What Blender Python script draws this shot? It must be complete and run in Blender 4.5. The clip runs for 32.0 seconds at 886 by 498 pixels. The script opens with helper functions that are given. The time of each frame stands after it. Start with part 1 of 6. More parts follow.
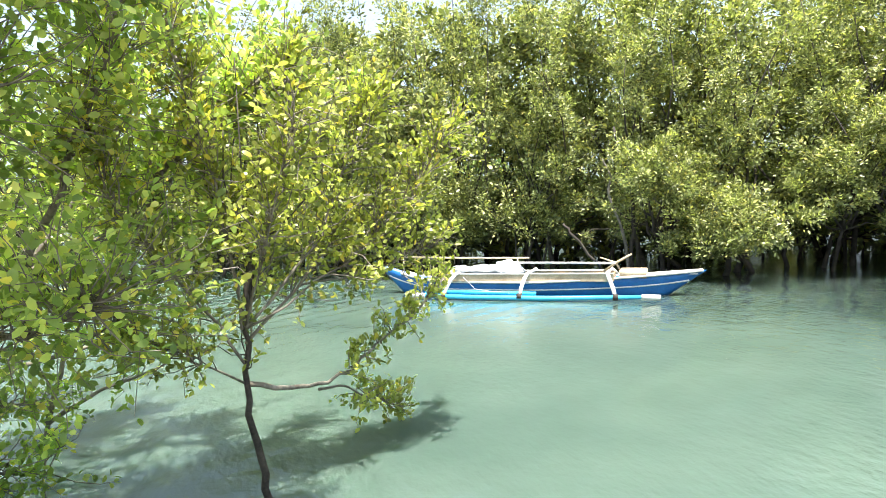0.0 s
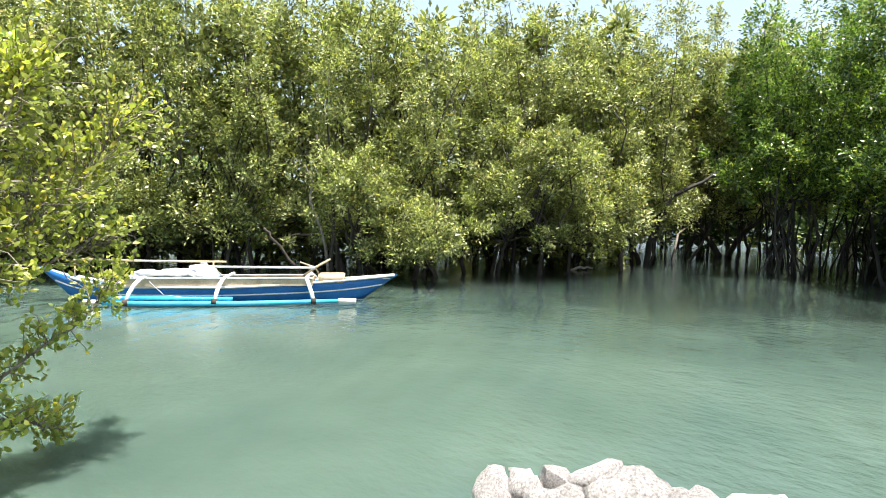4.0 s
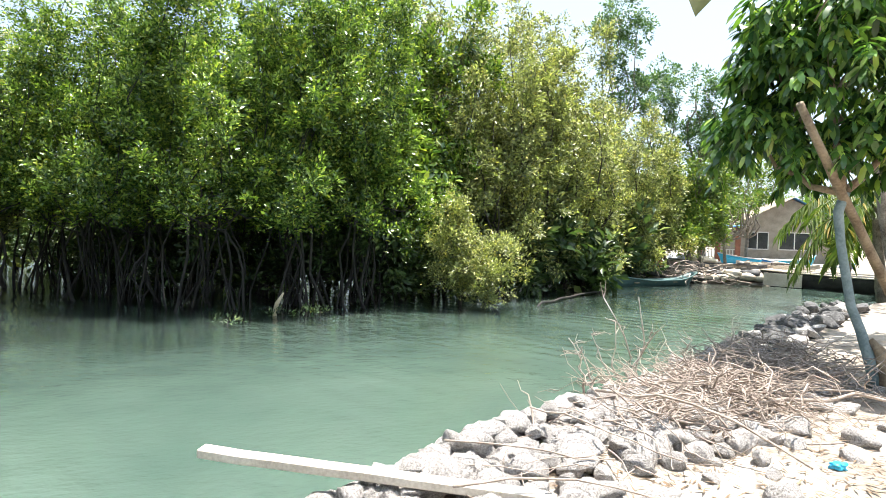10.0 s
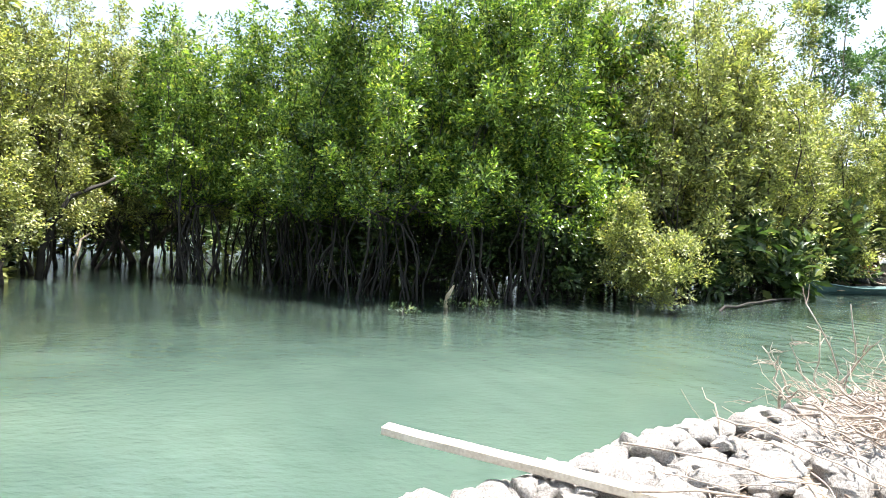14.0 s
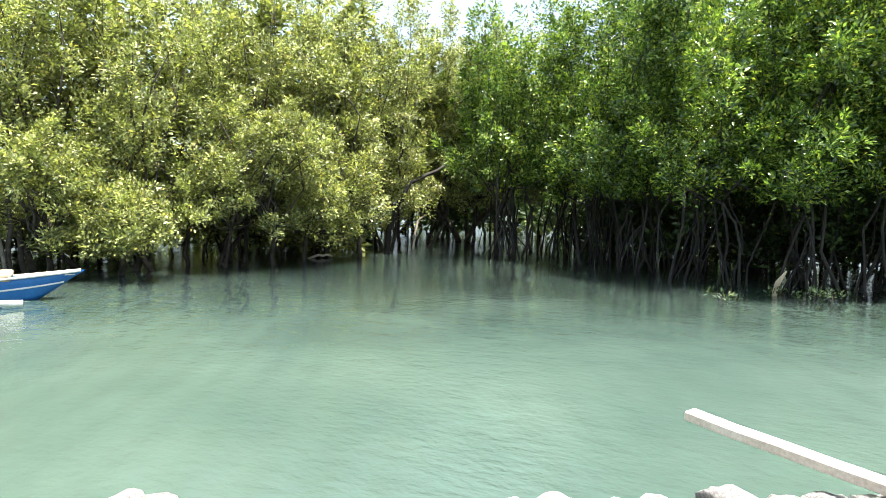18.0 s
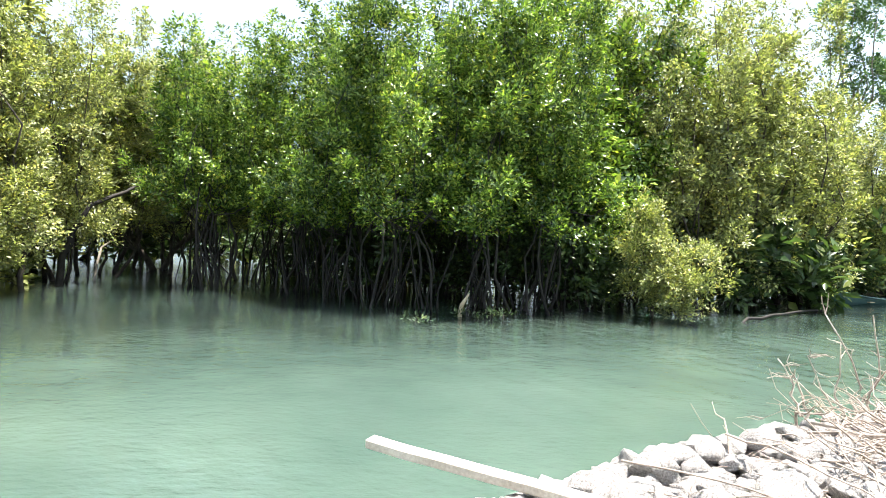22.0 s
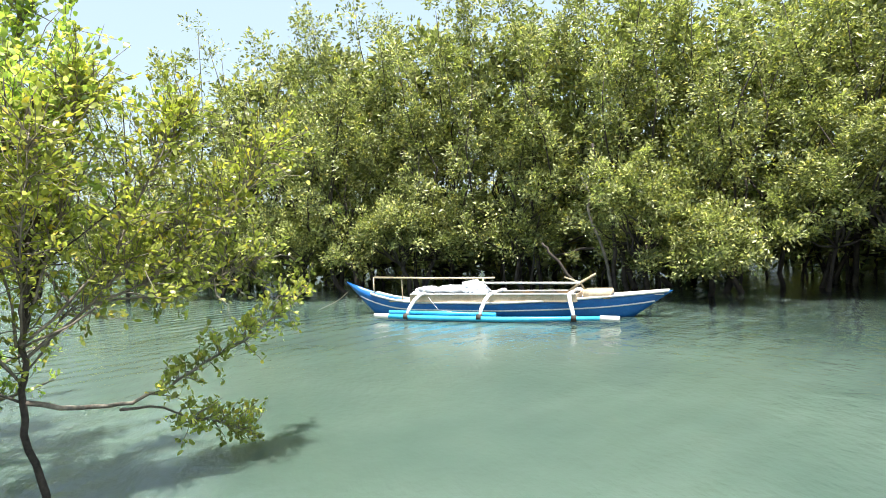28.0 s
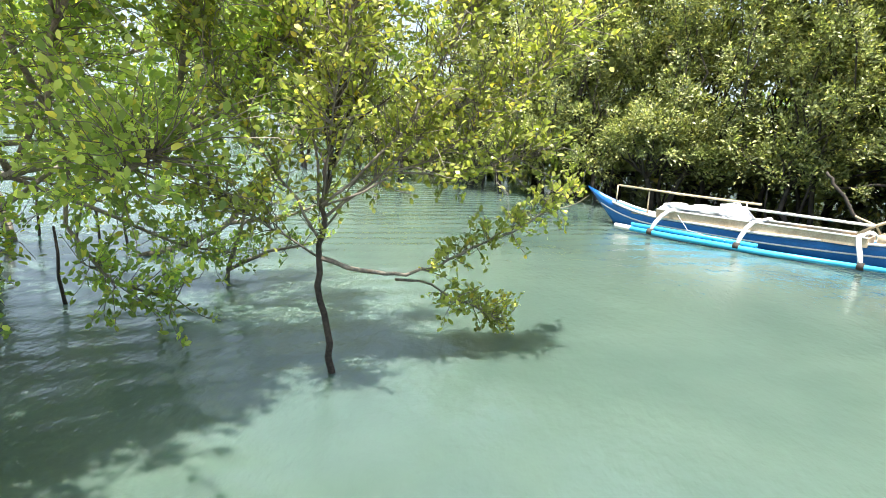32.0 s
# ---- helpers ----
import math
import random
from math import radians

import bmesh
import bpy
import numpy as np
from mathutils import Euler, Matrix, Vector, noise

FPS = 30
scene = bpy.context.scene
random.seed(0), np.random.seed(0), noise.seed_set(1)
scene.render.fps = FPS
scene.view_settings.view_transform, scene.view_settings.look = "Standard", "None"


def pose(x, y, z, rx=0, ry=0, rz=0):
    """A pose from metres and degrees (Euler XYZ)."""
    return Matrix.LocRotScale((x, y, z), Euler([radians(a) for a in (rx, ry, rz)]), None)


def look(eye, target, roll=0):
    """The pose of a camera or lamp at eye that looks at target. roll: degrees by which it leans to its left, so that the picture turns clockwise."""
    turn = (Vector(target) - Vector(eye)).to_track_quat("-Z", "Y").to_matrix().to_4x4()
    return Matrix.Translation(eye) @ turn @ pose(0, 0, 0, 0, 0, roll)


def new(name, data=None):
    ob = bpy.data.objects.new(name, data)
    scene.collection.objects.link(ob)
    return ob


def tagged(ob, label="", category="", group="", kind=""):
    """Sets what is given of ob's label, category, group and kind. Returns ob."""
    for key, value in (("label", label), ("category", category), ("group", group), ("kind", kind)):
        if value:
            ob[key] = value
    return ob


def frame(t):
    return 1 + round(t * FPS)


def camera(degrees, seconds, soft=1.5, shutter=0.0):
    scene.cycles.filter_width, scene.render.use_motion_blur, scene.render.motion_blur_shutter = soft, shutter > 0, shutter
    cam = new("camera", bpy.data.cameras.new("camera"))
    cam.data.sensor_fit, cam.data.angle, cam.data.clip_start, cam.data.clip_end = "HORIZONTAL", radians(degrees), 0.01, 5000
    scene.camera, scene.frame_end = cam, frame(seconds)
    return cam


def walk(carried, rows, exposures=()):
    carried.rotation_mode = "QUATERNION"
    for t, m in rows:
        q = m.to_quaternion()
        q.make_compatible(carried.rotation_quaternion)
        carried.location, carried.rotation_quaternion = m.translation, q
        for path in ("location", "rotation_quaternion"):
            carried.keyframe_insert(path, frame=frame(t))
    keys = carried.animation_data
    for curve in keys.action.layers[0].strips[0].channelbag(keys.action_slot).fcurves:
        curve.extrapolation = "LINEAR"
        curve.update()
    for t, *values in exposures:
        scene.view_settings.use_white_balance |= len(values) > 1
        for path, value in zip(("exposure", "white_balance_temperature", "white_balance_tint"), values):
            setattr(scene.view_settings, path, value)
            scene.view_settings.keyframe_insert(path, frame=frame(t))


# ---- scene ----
cam = camera(70.7, 32.0, soft=0.9)
PATH = [
    (0, (-0.329, -1.37, 2.13), (-2.253, -1.894, 1.978), -2.6),
    (0.5, (-0.319, -1.354, 2.132), (-2.27, -1.767, 1.986), -2.3),
    (1, (-0.354, -1.347, 2.133), (-2.326, -1.621, 1.944), -1.0),
    (1.5, (-0.366, -1.315, 2.13), (-2.357, -1.365, 1.956), -1.5),
    (2, (-0.355, -1.31, 2.116), (-2.346, -1.298, 1.93), -1.7),
    (2.5, (-0.348, -1.315, 2.116), (-2.341, -1.325, 1.944), -1.4),
    (4.5, (-0.275, -1.207, 2.092), (-2.193, -0.654, 1.969), 0.5),
    (5, (-0.383, -1.101, 2.084), (-2.261, -0.422, 1.97), -0.3),
    (5.5, (-0.427, -0.93, 2.077), (-2.21, -0.043, 1.897), 1.3),
    (6, (-0.497, -0.773, 2.098), (-2.164, 0.316, 1.912), 4.1),
    (6.5, (-0.364, -0.623, 2.144), (-1.892, 0.664, 2.045), 1.6),
    (7, (-0.409, -0.395, 2.137), (-1.526, 1.265, 2.134), 3.0),
    (7.5, (-0.449, -0.228, 2.137), (-1.212, 1.62, 2.184), 1.5),
    (8, (-0.389, -0.136, 2.16), (-0.968, 1.778, 2.183), 1.3),
    (8.5, (-0.306, -0.066, 2.171), (-0.751, 1.884, 2.207), 1.1),
    (9, (-0.256, -0.022, 2.159), (-0.637, 1.941, 2.135), 0.8),
    (9.5, (-0.255, -0.036, 2.16), (-0.706, 1.912, 2.127), 0.9),
    (10, (-0.263, -0.04, 2.164), (-0.783, 1.89, 2.1), 1.4),
    (10.5, (-0.247, -0.055, 2.161), (-0.908, 1.833, 2.171), 0.0),
    (11, (-0.238, -0.038, 2.156), (-0.806, 1.88, 2.131), 0.5),
    (11.5, (-0.24, -0.04, 2.161), (-0.725, 1.9, 2.126), 2.3),
    (12, (-0.247, -0.038, 2.155), (-0.742, 1.899, 2.11), 2.2),
    (12.5, (-0.264, -0.059, 2.153), (-0.906, 1.834, 2.083), 2.3),
    (13, (-0.268, -0.075, 2.154), (-1.006, 1.782, 2.085), 2.5),
    (13.5, (-0.283, -0.051, 2.155), (-1.082, 1.78, 2.067), 2.1),
    (14, (-0.335, -0.058, 2.139), (-1.341, 1.667, 2.047), 2.2),
    (14.5, (-0.445, -0.062, 2.116), (-1.823, 1.385, 2.032), -0.1),
    (15, (-0.541, -0.09, 2.105), (-2.104, 1.157, 2.038), 0.8),
    (15.5, (-0.526, -0.066, 2.105), (-2.269, 0.915, 2.11), 2.8),
    (17.5, (-0.322, 0.036, 2.068), (-2.004, 1.106, 1.913), 1.0),
    (18, (-0.33, 0.044, 2.06), (-2.025, 1.092, 1.885), 1.1),
    (18.5, (-0.331, 0.074, 2.054), (-1.987, 1.174, 1.839), 1.1),
    (19, (-0.317, 0.069, 2.062), (-1.929, 1.236, 1.858), 1.2),
    (19.5, (-0.295, 0.063, 2.07), (-1.868, 1.281, 1.861), 1.4),
    (20, (-0.3, 0.102, 2.06), (-1.827, 1.38, 1.868), 1.4),
    (20.5, (-0.266, 0.095, 2.074), (-1.661, 1.515, 1.883), 2.3),
    (21, (-0.253, 0.134, 2.086), (-1.521, 1.672, 1.923), 2.2),
    (21.5, (-0.246, 0.151, 2.093), (-1.383, 1.791, 1.97), 2.2),
    (22, (-0.253, 0.192, 2.107), (-1.322, 1.881, 2.044), 2.3),
    (22.5, (-0.257, 0.203, 2.115), (-1.317, 1.898, 2.047), 2.1),
    (23, (-0.268, 0.214, 2.115), (-1.339, 1.902, 2.047), 1.9),
    (23.5, (-0.279, 0.209, 2.115), (-1.414, 1.855, 2.042), 1.3),
    (24, (-0.302, 0.218, 2.104), (-1.501, 1.817, 2.024), 0.6),
    (24.5, (-0.403, 0.186, 2.081), (-1.939, 1.467, 2.037), -1.7),
    (25, (-0.485, 0.085, 2.066), (-2.348, 0.81, 2.028), -1.8),
    (27.5, (-1.04, 0.391, 2.008), (-2.96, -0.164, 1.938), -3.7),
    (28, (-1.065, 0.386, 1.994), (-2.945, -0.291, 1.918), -3.1),
    (28.5, (-1.029, 0.407, 1.975), (-2.883, -0.336, 1.868), -1.5),
    (29, (-0.952, 0.398, 1.965), (-2.627, -0.688, 1.834), -0.7),
    (29.5, (-0.92, 0.334, 1.951), (-2.379, -1.025, 1.788), -1.0),
    (30, (-0.889, 0.337, 1.947), (-2.328, -1.039, 1.763), -0.0),
    (30.5, (-0.932, 0.276, 1.937), (-2.311, -1.146, 1.668), 1.7),
    (31, (-1.001, 0.062, 1.932), (-2.429, -1.309, 1.65), 3.4),
    (31.5, (-1.066, -0.131, 1.943), (-2.587, -1.383, 1.598), 4.6),
    (32, (-1.17, -0.249, 1.939), (-2.683, -1.497, 1.551), 3.2),
]
walk(cam, [(t, look(eye, target, roll)) for t, eye, target, roll in PATH], [(0.0, 1.66), (2.0, 1.47), (5.0, 1.33), (6.0, 1.47), (7.0, 1.7), (8.0, 1.58), (10.0, 1.5), (13.0, 1.62), (15.0, 1.82), (18.0, 1.7), (21.0, 1.64), (22.0, 1.78), (24.0, 1.8), (25.0, 1.56), (28.0, 1.25), (29.0, 1.5), (30.0, 1.2), (31.0, 1.28), (32.0, 1.5)])

# ---- world, sun, exposure ----
SUN = Vector((0.17, 0.14, 0.975)).normalized()
world = bpy.data.worlds.new("World")
scene.world = world
world.use_nodes = True
wn = world.node_tree.nodes
sky = wn.new("ShaderNodeTexSky")
sky.sky_type = 'NISHITA'
sky.sun_disc = False
sky.sun_elevation = math.asin(SUN.z)
sky.sun_rotation = math.atan2(SUN.x, SUN.y)
sky.air_density, sky.dust_density, sky.ozone_density = 1.0, 3.0, 0.7
wn["Background"].inputs["Strength"].default_value = 0.105
haze = wn.new("ShaderNodeMixRGB")
haze.inputs[0].default_value = 0.5
haze.inputs[2].default_value = (4.0, 4.95, 5.8, 1)
world.node_tree.links.new(sky.outputs[0], haze.inputs[1])
world.node_tree.links.new(haze.outputs[0], wn["Background"].inputs[0])
sun_data = bpy.data.lights.new("sun", 'SUN')
sun_data.energy, sun_data.angle, sun_data.color = 5.0, radians(0.53), (1.0, 0.955, 0.88)
sun_ob = new("sun", sun_data)
sun_ob.matrix_world = look(SUN * 60, (0, 0, 0))

# ---- materials ----
def mat(name, c1, c2, rough=0.7, scale=6.0, fine=40.0, bump=0.3, metal=0.0, obj=0.0, coord="Object", dist=0.01, spec=0.5):
    """Two colours mixed by a coarse and a fine noise, with fine relief; obj: value shift from object to object."""
    m = bpy.data.materials.new(name)
    m.use_nodes = True
    n, l = m.node_tree.nodes, m.node_tree.links
    b = n["Principled BSDF"]
    tc = n.new("ShaderNodeTexCoord")
    a1, a2 = n.new("ShaderNodeTexNoise"), n.new("ShaderNodeTexNoise")
    a1.inputs["Scale"].default_value, a2.inputs["Scale"].default_value = scale, fine
    a1.inputs["Detail"].default_value = a2.inputs["Detail"].default_value = 5
    for a in (a1, a2):
        l.new(tc.outputs[coord], a.inputs["Vector"])
    add = n.new("ShaderNodeMath")
    add.operation = 'MULTIPLY_ADD'
    l.new(a1.outputs[0], add.inputs[0])
    add.inputs[1].default_value = 0.6
    mul = n.new("ShaderNodeMath")
    mul.operation = 'MULTIPLY'
    l.new(a2.outputs[0], mul.inputs[0])
    mul.inputs[1].default_value = 0.4
    l.new(mul.outputs[0], add.inputs[2])
    ramp = n.new("ShaderNodeValToRGB")
    ramp.color_ramp.elements[0].position, ramp.color_ramp.elements[1].position = 0.36, 0.64
    ramp.color_ramp.elements[0].color, ramp.color_ramp.elements[1].color = (*c1, 1), (*c2, 1)
    l.new(add.outputs[0], ramp.inputs[0])
    out = ramp.outputs[0]
    if obj:
        oi = n.new("ShaderNodeObjectInfo")
        mr = n.new("ShaderNodeMapRange")
        mr.inputs[3].default_value, mr.inputs[4].default_value = 1 - obj, 1 + obj
        l.new(oi.outputs["Random"], mr.inputs[0])
        hsv = n.new("ShaderNodeHueSaturation")
        l.new(mr.outputs[0], hsv.inputs["Value"])
        l.new(out, hsv.inputs["Color"])
        out = hsv.outputs[0]
    l.new(out, b.inputs["Base Color"])
    b.inputs["Roughness"].default_value, b.inputs["Metallic"].default_value = rough, metal
    b.inputs["Specular IOR Level"].default_value = spec
    if bump:
        bp = n.new("ShaderNodeBump")
        bp.inputs["Strength"].default_value, bp.inputs["Distance"].default_value = bump, dist
        l.new(add.outputs[0], bp.inputs["Height"])
        l.new(bp.outputs[0], b.inputs["Normal"])
    return m


def leaf_mat(name, dark, light, yellow, rough=0.42, trans=0.35, back=1.0, spec=0.5):
    """Leaf blades: colour by island between dark, light and a few yellow, with light let through."""
    m = bpy.data.materials.new(name)
    m.use_nodes = True
    n, l = m.node_tree.nodes, m.node_tree.links
    b = n["Principled BSDF"]
    geo = n.new("ShaderNodeNewGeometry")
    ramp = n.new("ShaderNodeValToRGB")
    r = ramp.color_ramp
    r.elements[0].position, r.elements[0].color = 0.0, (*dark, 1)
    r.elements[1].position, r.elements[1].color = 0.9, (*light, 1)
    e = r.elements.new(0.97)
    e.color = (*yellow, 1)
    e = r.elements.new(0.55)
    e.color = (*[a * 0.68 + c * 0.32 for a, c in zip(dark, light)], 1)
    l.new(geo.outputs["Random Per Island"], ramp.inputs[0])
    tc = n.new("ShaderNodeTexCoord")
    ns = n.new("ShaderNodeTexNoise")
    ns.inputs["Scale"].default_value = 2.2
    ns.inputs["Detail"].default_value = 3
    l.new(tc.outputs["Object"], ns.inputs["Vector"])
    mr = n.new("ShaderNodeMapRange")
    mr.inputs[1].default_value, mr.inputs[2].default_value, mr.inputs[3].default_value, mr.inputs[4].default_value = 0.32, 0.68, 0.62, 1.38
    l.new(ns.outputs[0], mr.inputs[0])
    hsv = n.new("ShaderNodeHueSaturation")
    l.new(mr.outputs[0], hsv.inputs["Value"])
    l.new(ramp.outputs[0], hsv.inputs["Color"])
    l.new(hsv.outputs[0], b.inputs["Base Color"])
    b.inputs["Roughness"].default_value = rough
    b.inputs["Specular IOR Level"].default_value = spec
    t = n.new("ShaderNodeBsdfTranslucent")
    g = n.new("ShaderNodeMixRGB")
    g.blend_type = 'MULTIPLY'
    g.inputs[0].default_value = 1
    g.inputs[2].default_value = (1.15 * back, 1.30 * back, 0.6 * back, 1)
    l.new(hsv.outputs[0], g.inputs[1])
    l.new(g.outputs[0], t.inputs["Color"])
    mix = n.new("ShaderNodeMixShader")
    mix.inputs[0].default_value = trans
    l.new(b.outputs[0], mix.inputs[1])
    l.new(t.outputs[0], mix.inputs[2])
    l.new(mix.outputs[0], n["Material Output"].inputs["Surface"])
    return m


def water_mat():
    m = bpy.data.materials.new("turbid_water")
    m.use_nodes = True
    n, l = m.node_tree.nodes, m.node_tree.links
    b = n["Principled BSDF"]
    tc = n.new("ShaderNodeTexCoord")
    big = n.new("ShaderNodeTexNoise")
    big.inputs["Scale"].default_value, big.inputs["Detail"].default_value = 0.45, 4
    l.new(tc.outputs["Object"], big.inputs["Vector"])
    ramp = n.new("ShaderNodeValToRGB")
    ramp.color_ramp.elements[0].position, ramp.color_ramp.elements[1].position = 0.35, 0.7
    ramp.color_ramp.elements[0].color, ramp.color_ramp.elements[1].color = (0.062, 0.100, 0.083, 1), (0.086, 0.128, 0.104, 1)
    l.new(big.outputs[0], ramp.inputs[0])
    # far-bank shade and dark tree reflection painted into the water colour
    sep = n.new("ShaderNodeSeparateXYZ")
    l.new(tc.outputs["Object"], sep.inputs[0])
    bank_axis = n.new("ShaderNodeMath")
    bank_axis.operation = 'MULTIPLY_ADD'
    l.new(sep.outputs[1], bank_axis.inputs[0])
    bank_axis.inputs[1].default_value = -0.75
    l.new(sep.outputs[0], bank_axis.inputs[2])
    bank_axis_noisy = n.new("ShaderNodeMath")
    bank_axis_noisy.operation = 'MULTIPLY_ADD'
    l.new(big.outputs[0], bank_axis_noisy.inputs[0])
    bank_axis_noisy.inputs[1].default_value = 5.0
    l.new(bank_axis.outputs[0], bank_axis_noisy.inputs[2])
    bank_shade = n.new("ShaderNodeMapRange")
    bank_shade.interpolation_type = 'SMOOTHSTEP'
    bank_shade.inputs[1].default_value, bank_shade.inputs[2].default_value, bank_shade.inputs[3].default_value, bank_shade.inputs[4].default_value = -17.5, -6.0, 0.28, 1.0
    l.new(bank_axis_noisy.outputs[0], bank_shade.inputs[0])
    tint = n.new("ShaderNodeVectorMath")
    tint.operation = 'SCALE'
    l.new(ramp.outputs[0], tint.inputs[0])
    l.new(bank_shade.outputs[0], tint.inputs["Scale"])
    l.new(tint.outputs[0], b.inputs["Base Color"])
    b.inputs["Roughness"].default_value = 0.04
    b.inputs["IOR"].default_value = 1.36
    b.inputs["Subsurface Weight"].default_value = 1.0
    b.inputs["Subsurface Radius"].default_value = (0.8, 1.0, 0.9)
    b.inputs["Subsurface Scale"].default_value = 0.5
    heights = []
    for sc, rot, amp in (((1.5, 2.1, 1), 0.40, 0.75), ((3.4, 5.4, 1), 0.75, 0.5), ((8, 13, 1), 0.5, 0.38)):
        mp = n.new("ShaderNodeMapping")
        mp.inputs["Rotation"].default_value = (0, 0, rot)
        mp.vector_type = 'TEXTURE'
        mp.inputs["Scale"].default_value = (1 / sc[0], 1 / sc[1], 1)
        l.new(tc.outputs["Object"], mp.inputs["Vector"])
        w = n.new("ShaderNodeTexNoise")
        w.inputs["Scale"].default_value, w.inputs["Detail"].default_value = 1.0, 4
        l.new(mp.outputs[0], w.inputs["Vector"])
        k = n.new("ShaderNodeMath")
        k.operation = 'MULTIPLY'
        k.inputs[1].default_value = amp
        l.new(w.outputs[0], k.inputs[0])
        heights.append(k)
    # long parallel ripples that run across the creek, in patches
    mp = n.new("ShaderNodeMapping")
    mp.vector_type = 'TEXTURE'
    mp.inputs["Rotation"].default_value = (0, 0, radians(60))
    l.new(tc.outputs["Object"], mp.inputs["Vector"])
    band = n.new("ShaderNodeTexWave")
    band.wave_profile = 'SIN'
    band.inputs["Scale"].default_value, band.inputs["Distortion"].default_value = 0.62, 5.0
    band.inputs["Detail"].default_value, band.inputs["Detail Scale"].default_value = 1.5, 0.35
    l.new(mp.outputs[0], band.inputs["Vector"])
    where = n.new("ShaderNodeTexNoise")
    where.inputs["Scale"].default_value, where.inputs["Detail"].default_value = 0.16, 1
    l.new(tc.outputs["Object"], where.inputs["Vector"])
    far = n.new("ShaderNodeMapRange")
    far.inputs[1].default_value, far.inputs[2].default_value, far.inputs[3].default_value, far.inputs[4].default_value = 0.38, 0.58, 0.04, 0.38
    l.new(where.outputs[0], far.inputs[0])
    bands = n.new("ShaderNodeMath")
    bands.operation = 'MULTIPLY'
    l.new(band.outputs["Fac"], bands.inputs[0])
    l.new(far.outputs[0], bands.inputs[1])
    heights.append(bands)
    total = heights[0]
    for h in heights[1:]:
        s = n.new("ShaderNodeMath")
        l.new(total.outputs[0], s.inputs[0])
        l.new(h.outputs[0], s.inputs[1])
        total = s
    patch = n.new("ShaderNodeTexNoise")
    patch.inputs["Scale"].default_value, patch.inputs["Detail"].default_value = 0.22, 2
    l.new(tc.outputs["Object"], patch.inputs["Vector"])
    calm = n.new("ShaderNodeMapRange")
    calm.inputs[1].default_value, calm.inputs[2].default_value, calm.inputs[3].default_value, calm.inputs[4].default_value = 0.35, 0.65, 0.35, 1.15
    l.new(patch.outputs[0], calm.inputs[0])
    tall = n.new("ShaderNodeMath")
    tall.operation = 'MULTIPLY'
    l.new(total.outputs[0], tall.inputs[0])
    l.new(calm.outputs[0], tall.inputs[1])
    bp = n.new("ShaderNodeBump")
    bp.inputs["Strength"].default_value, bp.inputs["Distance"].default_value = 0.5, 0.055
    l.new(tall.outputs[0], bp.inputs["Height"])
    l.new(bp.outputs[0], b.inputs["Normal"])
    return m


M_WATER = water_mat()
M_GROUND = mat("coral_sand_ground", (0.20, 0.165, 0.13), (0.44, 0.385, 0.33), 0.95, 1.2, 14, 0.6, coord="Object", dist=0.03)
M_STONE = mat("coral_rubble", (0.21, 0.185, 0.17), (0.74, 0.70, 0.675), 0.95, 9, 70, 1.0, obj=0.16, dist=0.03)
M_BARK = mat("grey_bark", (0.085, 0.07, 0.056), (0.30, 0.265, 0.22), 0.9, 6, 40, 0.6)
# both barks darkened, with the shade under the crowns put into the colour
M_BARK_D = mat("dark_bark", (0.020, 0.016, 0.013), (0.080, 0.064, 0.052), 0.85, 6, 40, 0.6)
M_STEM = mat("near_black_stem_bark", (0.010, 0.009, 0.008), (0.042, 0.035, 0.029), 0.85, 3, 30, 0.6)
M_TWIG = mat("dry_twig", (0.20, 0.155, 0.125), (0.52, 0.44, 0.38), 0.9, 9, 60, 0.3, obj=0.15)
M_PLANK = mat("weathered_plank", (0.45, 0.38, 0.31), (0.72, 0.65, 0.57), 0.85, 4, 60, 0.3)
M_AVI = leaf_mat("grey_mangrove_leaf", (0.10, 0.122, 0.045), (0.57, 0.59, 0.24), (0.60, 0.52, 0.16), 0.34, 0.33)
# darker copy of the mangrove leaf, under-crown shade put into its colour
M_DRK = leaf_mat("shade_painted_leaf", (0.03, 0.06, 0.022), (0.12, 0.18, 0.06), (0.22, 0.26, 0.08), 0.35, 0.22)
M_RHI = leaf_mat("red_mangrove_leaf", (0.028, 0.072, 0.019), (0.36, 0.50, 0.088), (0.52, 0.54, 0.09), 0.22, 0.30, spec=0.8)
M_YNG = leaf_mat("young_mangrove_leaf", (0.17, 0.20, 0.045), (0.58, 0.58, 0.15), (0.66, 0.52, 0.10), 0.34, 0.44, back=1.2)
M_LEAN = leaf_mat("creek_mangrove_leaf", (0.15, 0.22, 0.06), (0.56, 0.60, 0.19), (0.66, 0.56, 0.14), 0.32, 0.5, back=1.5)
M_BUSH = leaf_mat("pale_bush_leaf", (0.12, 0.145, 0.055), (0.56, 0.57, 0.23), (0.62, 0.54, 0.16), 0.36, 0.36)
M_MAN = leaf_mat("mango_leaf", (0.028, 0.08, 0.028), (0.21, 0.37, 0.07), (0.36, 0.46, 0.08), 0.26, 0.30, spec=0.7)
M_PALM = leaf_mat("palm_leaf", (0.06, 0.11, 0.02), (0.17, 0.22, 0.05), (0.45, 0.33, 0.12), 0.45, 0.35)
M_BLUE = mat("blue_boat_paint", (0.008, 0.10, 0.33), (0.016, 0.16, 0.46), 0.38, 3, 30, 0.1)
M_CYAN = mat("cyan_boat_paint", (0.03, 0.36, 0.62), (0.07, 0.50, 0.76), 0.4, 4, 30, 0.1)
M_WHITE = mat("white_boat_paint", (0.62, 0.60, 0.57), (0.82, 0.81, 0.78), 0.5, 4, 40, 0.15)
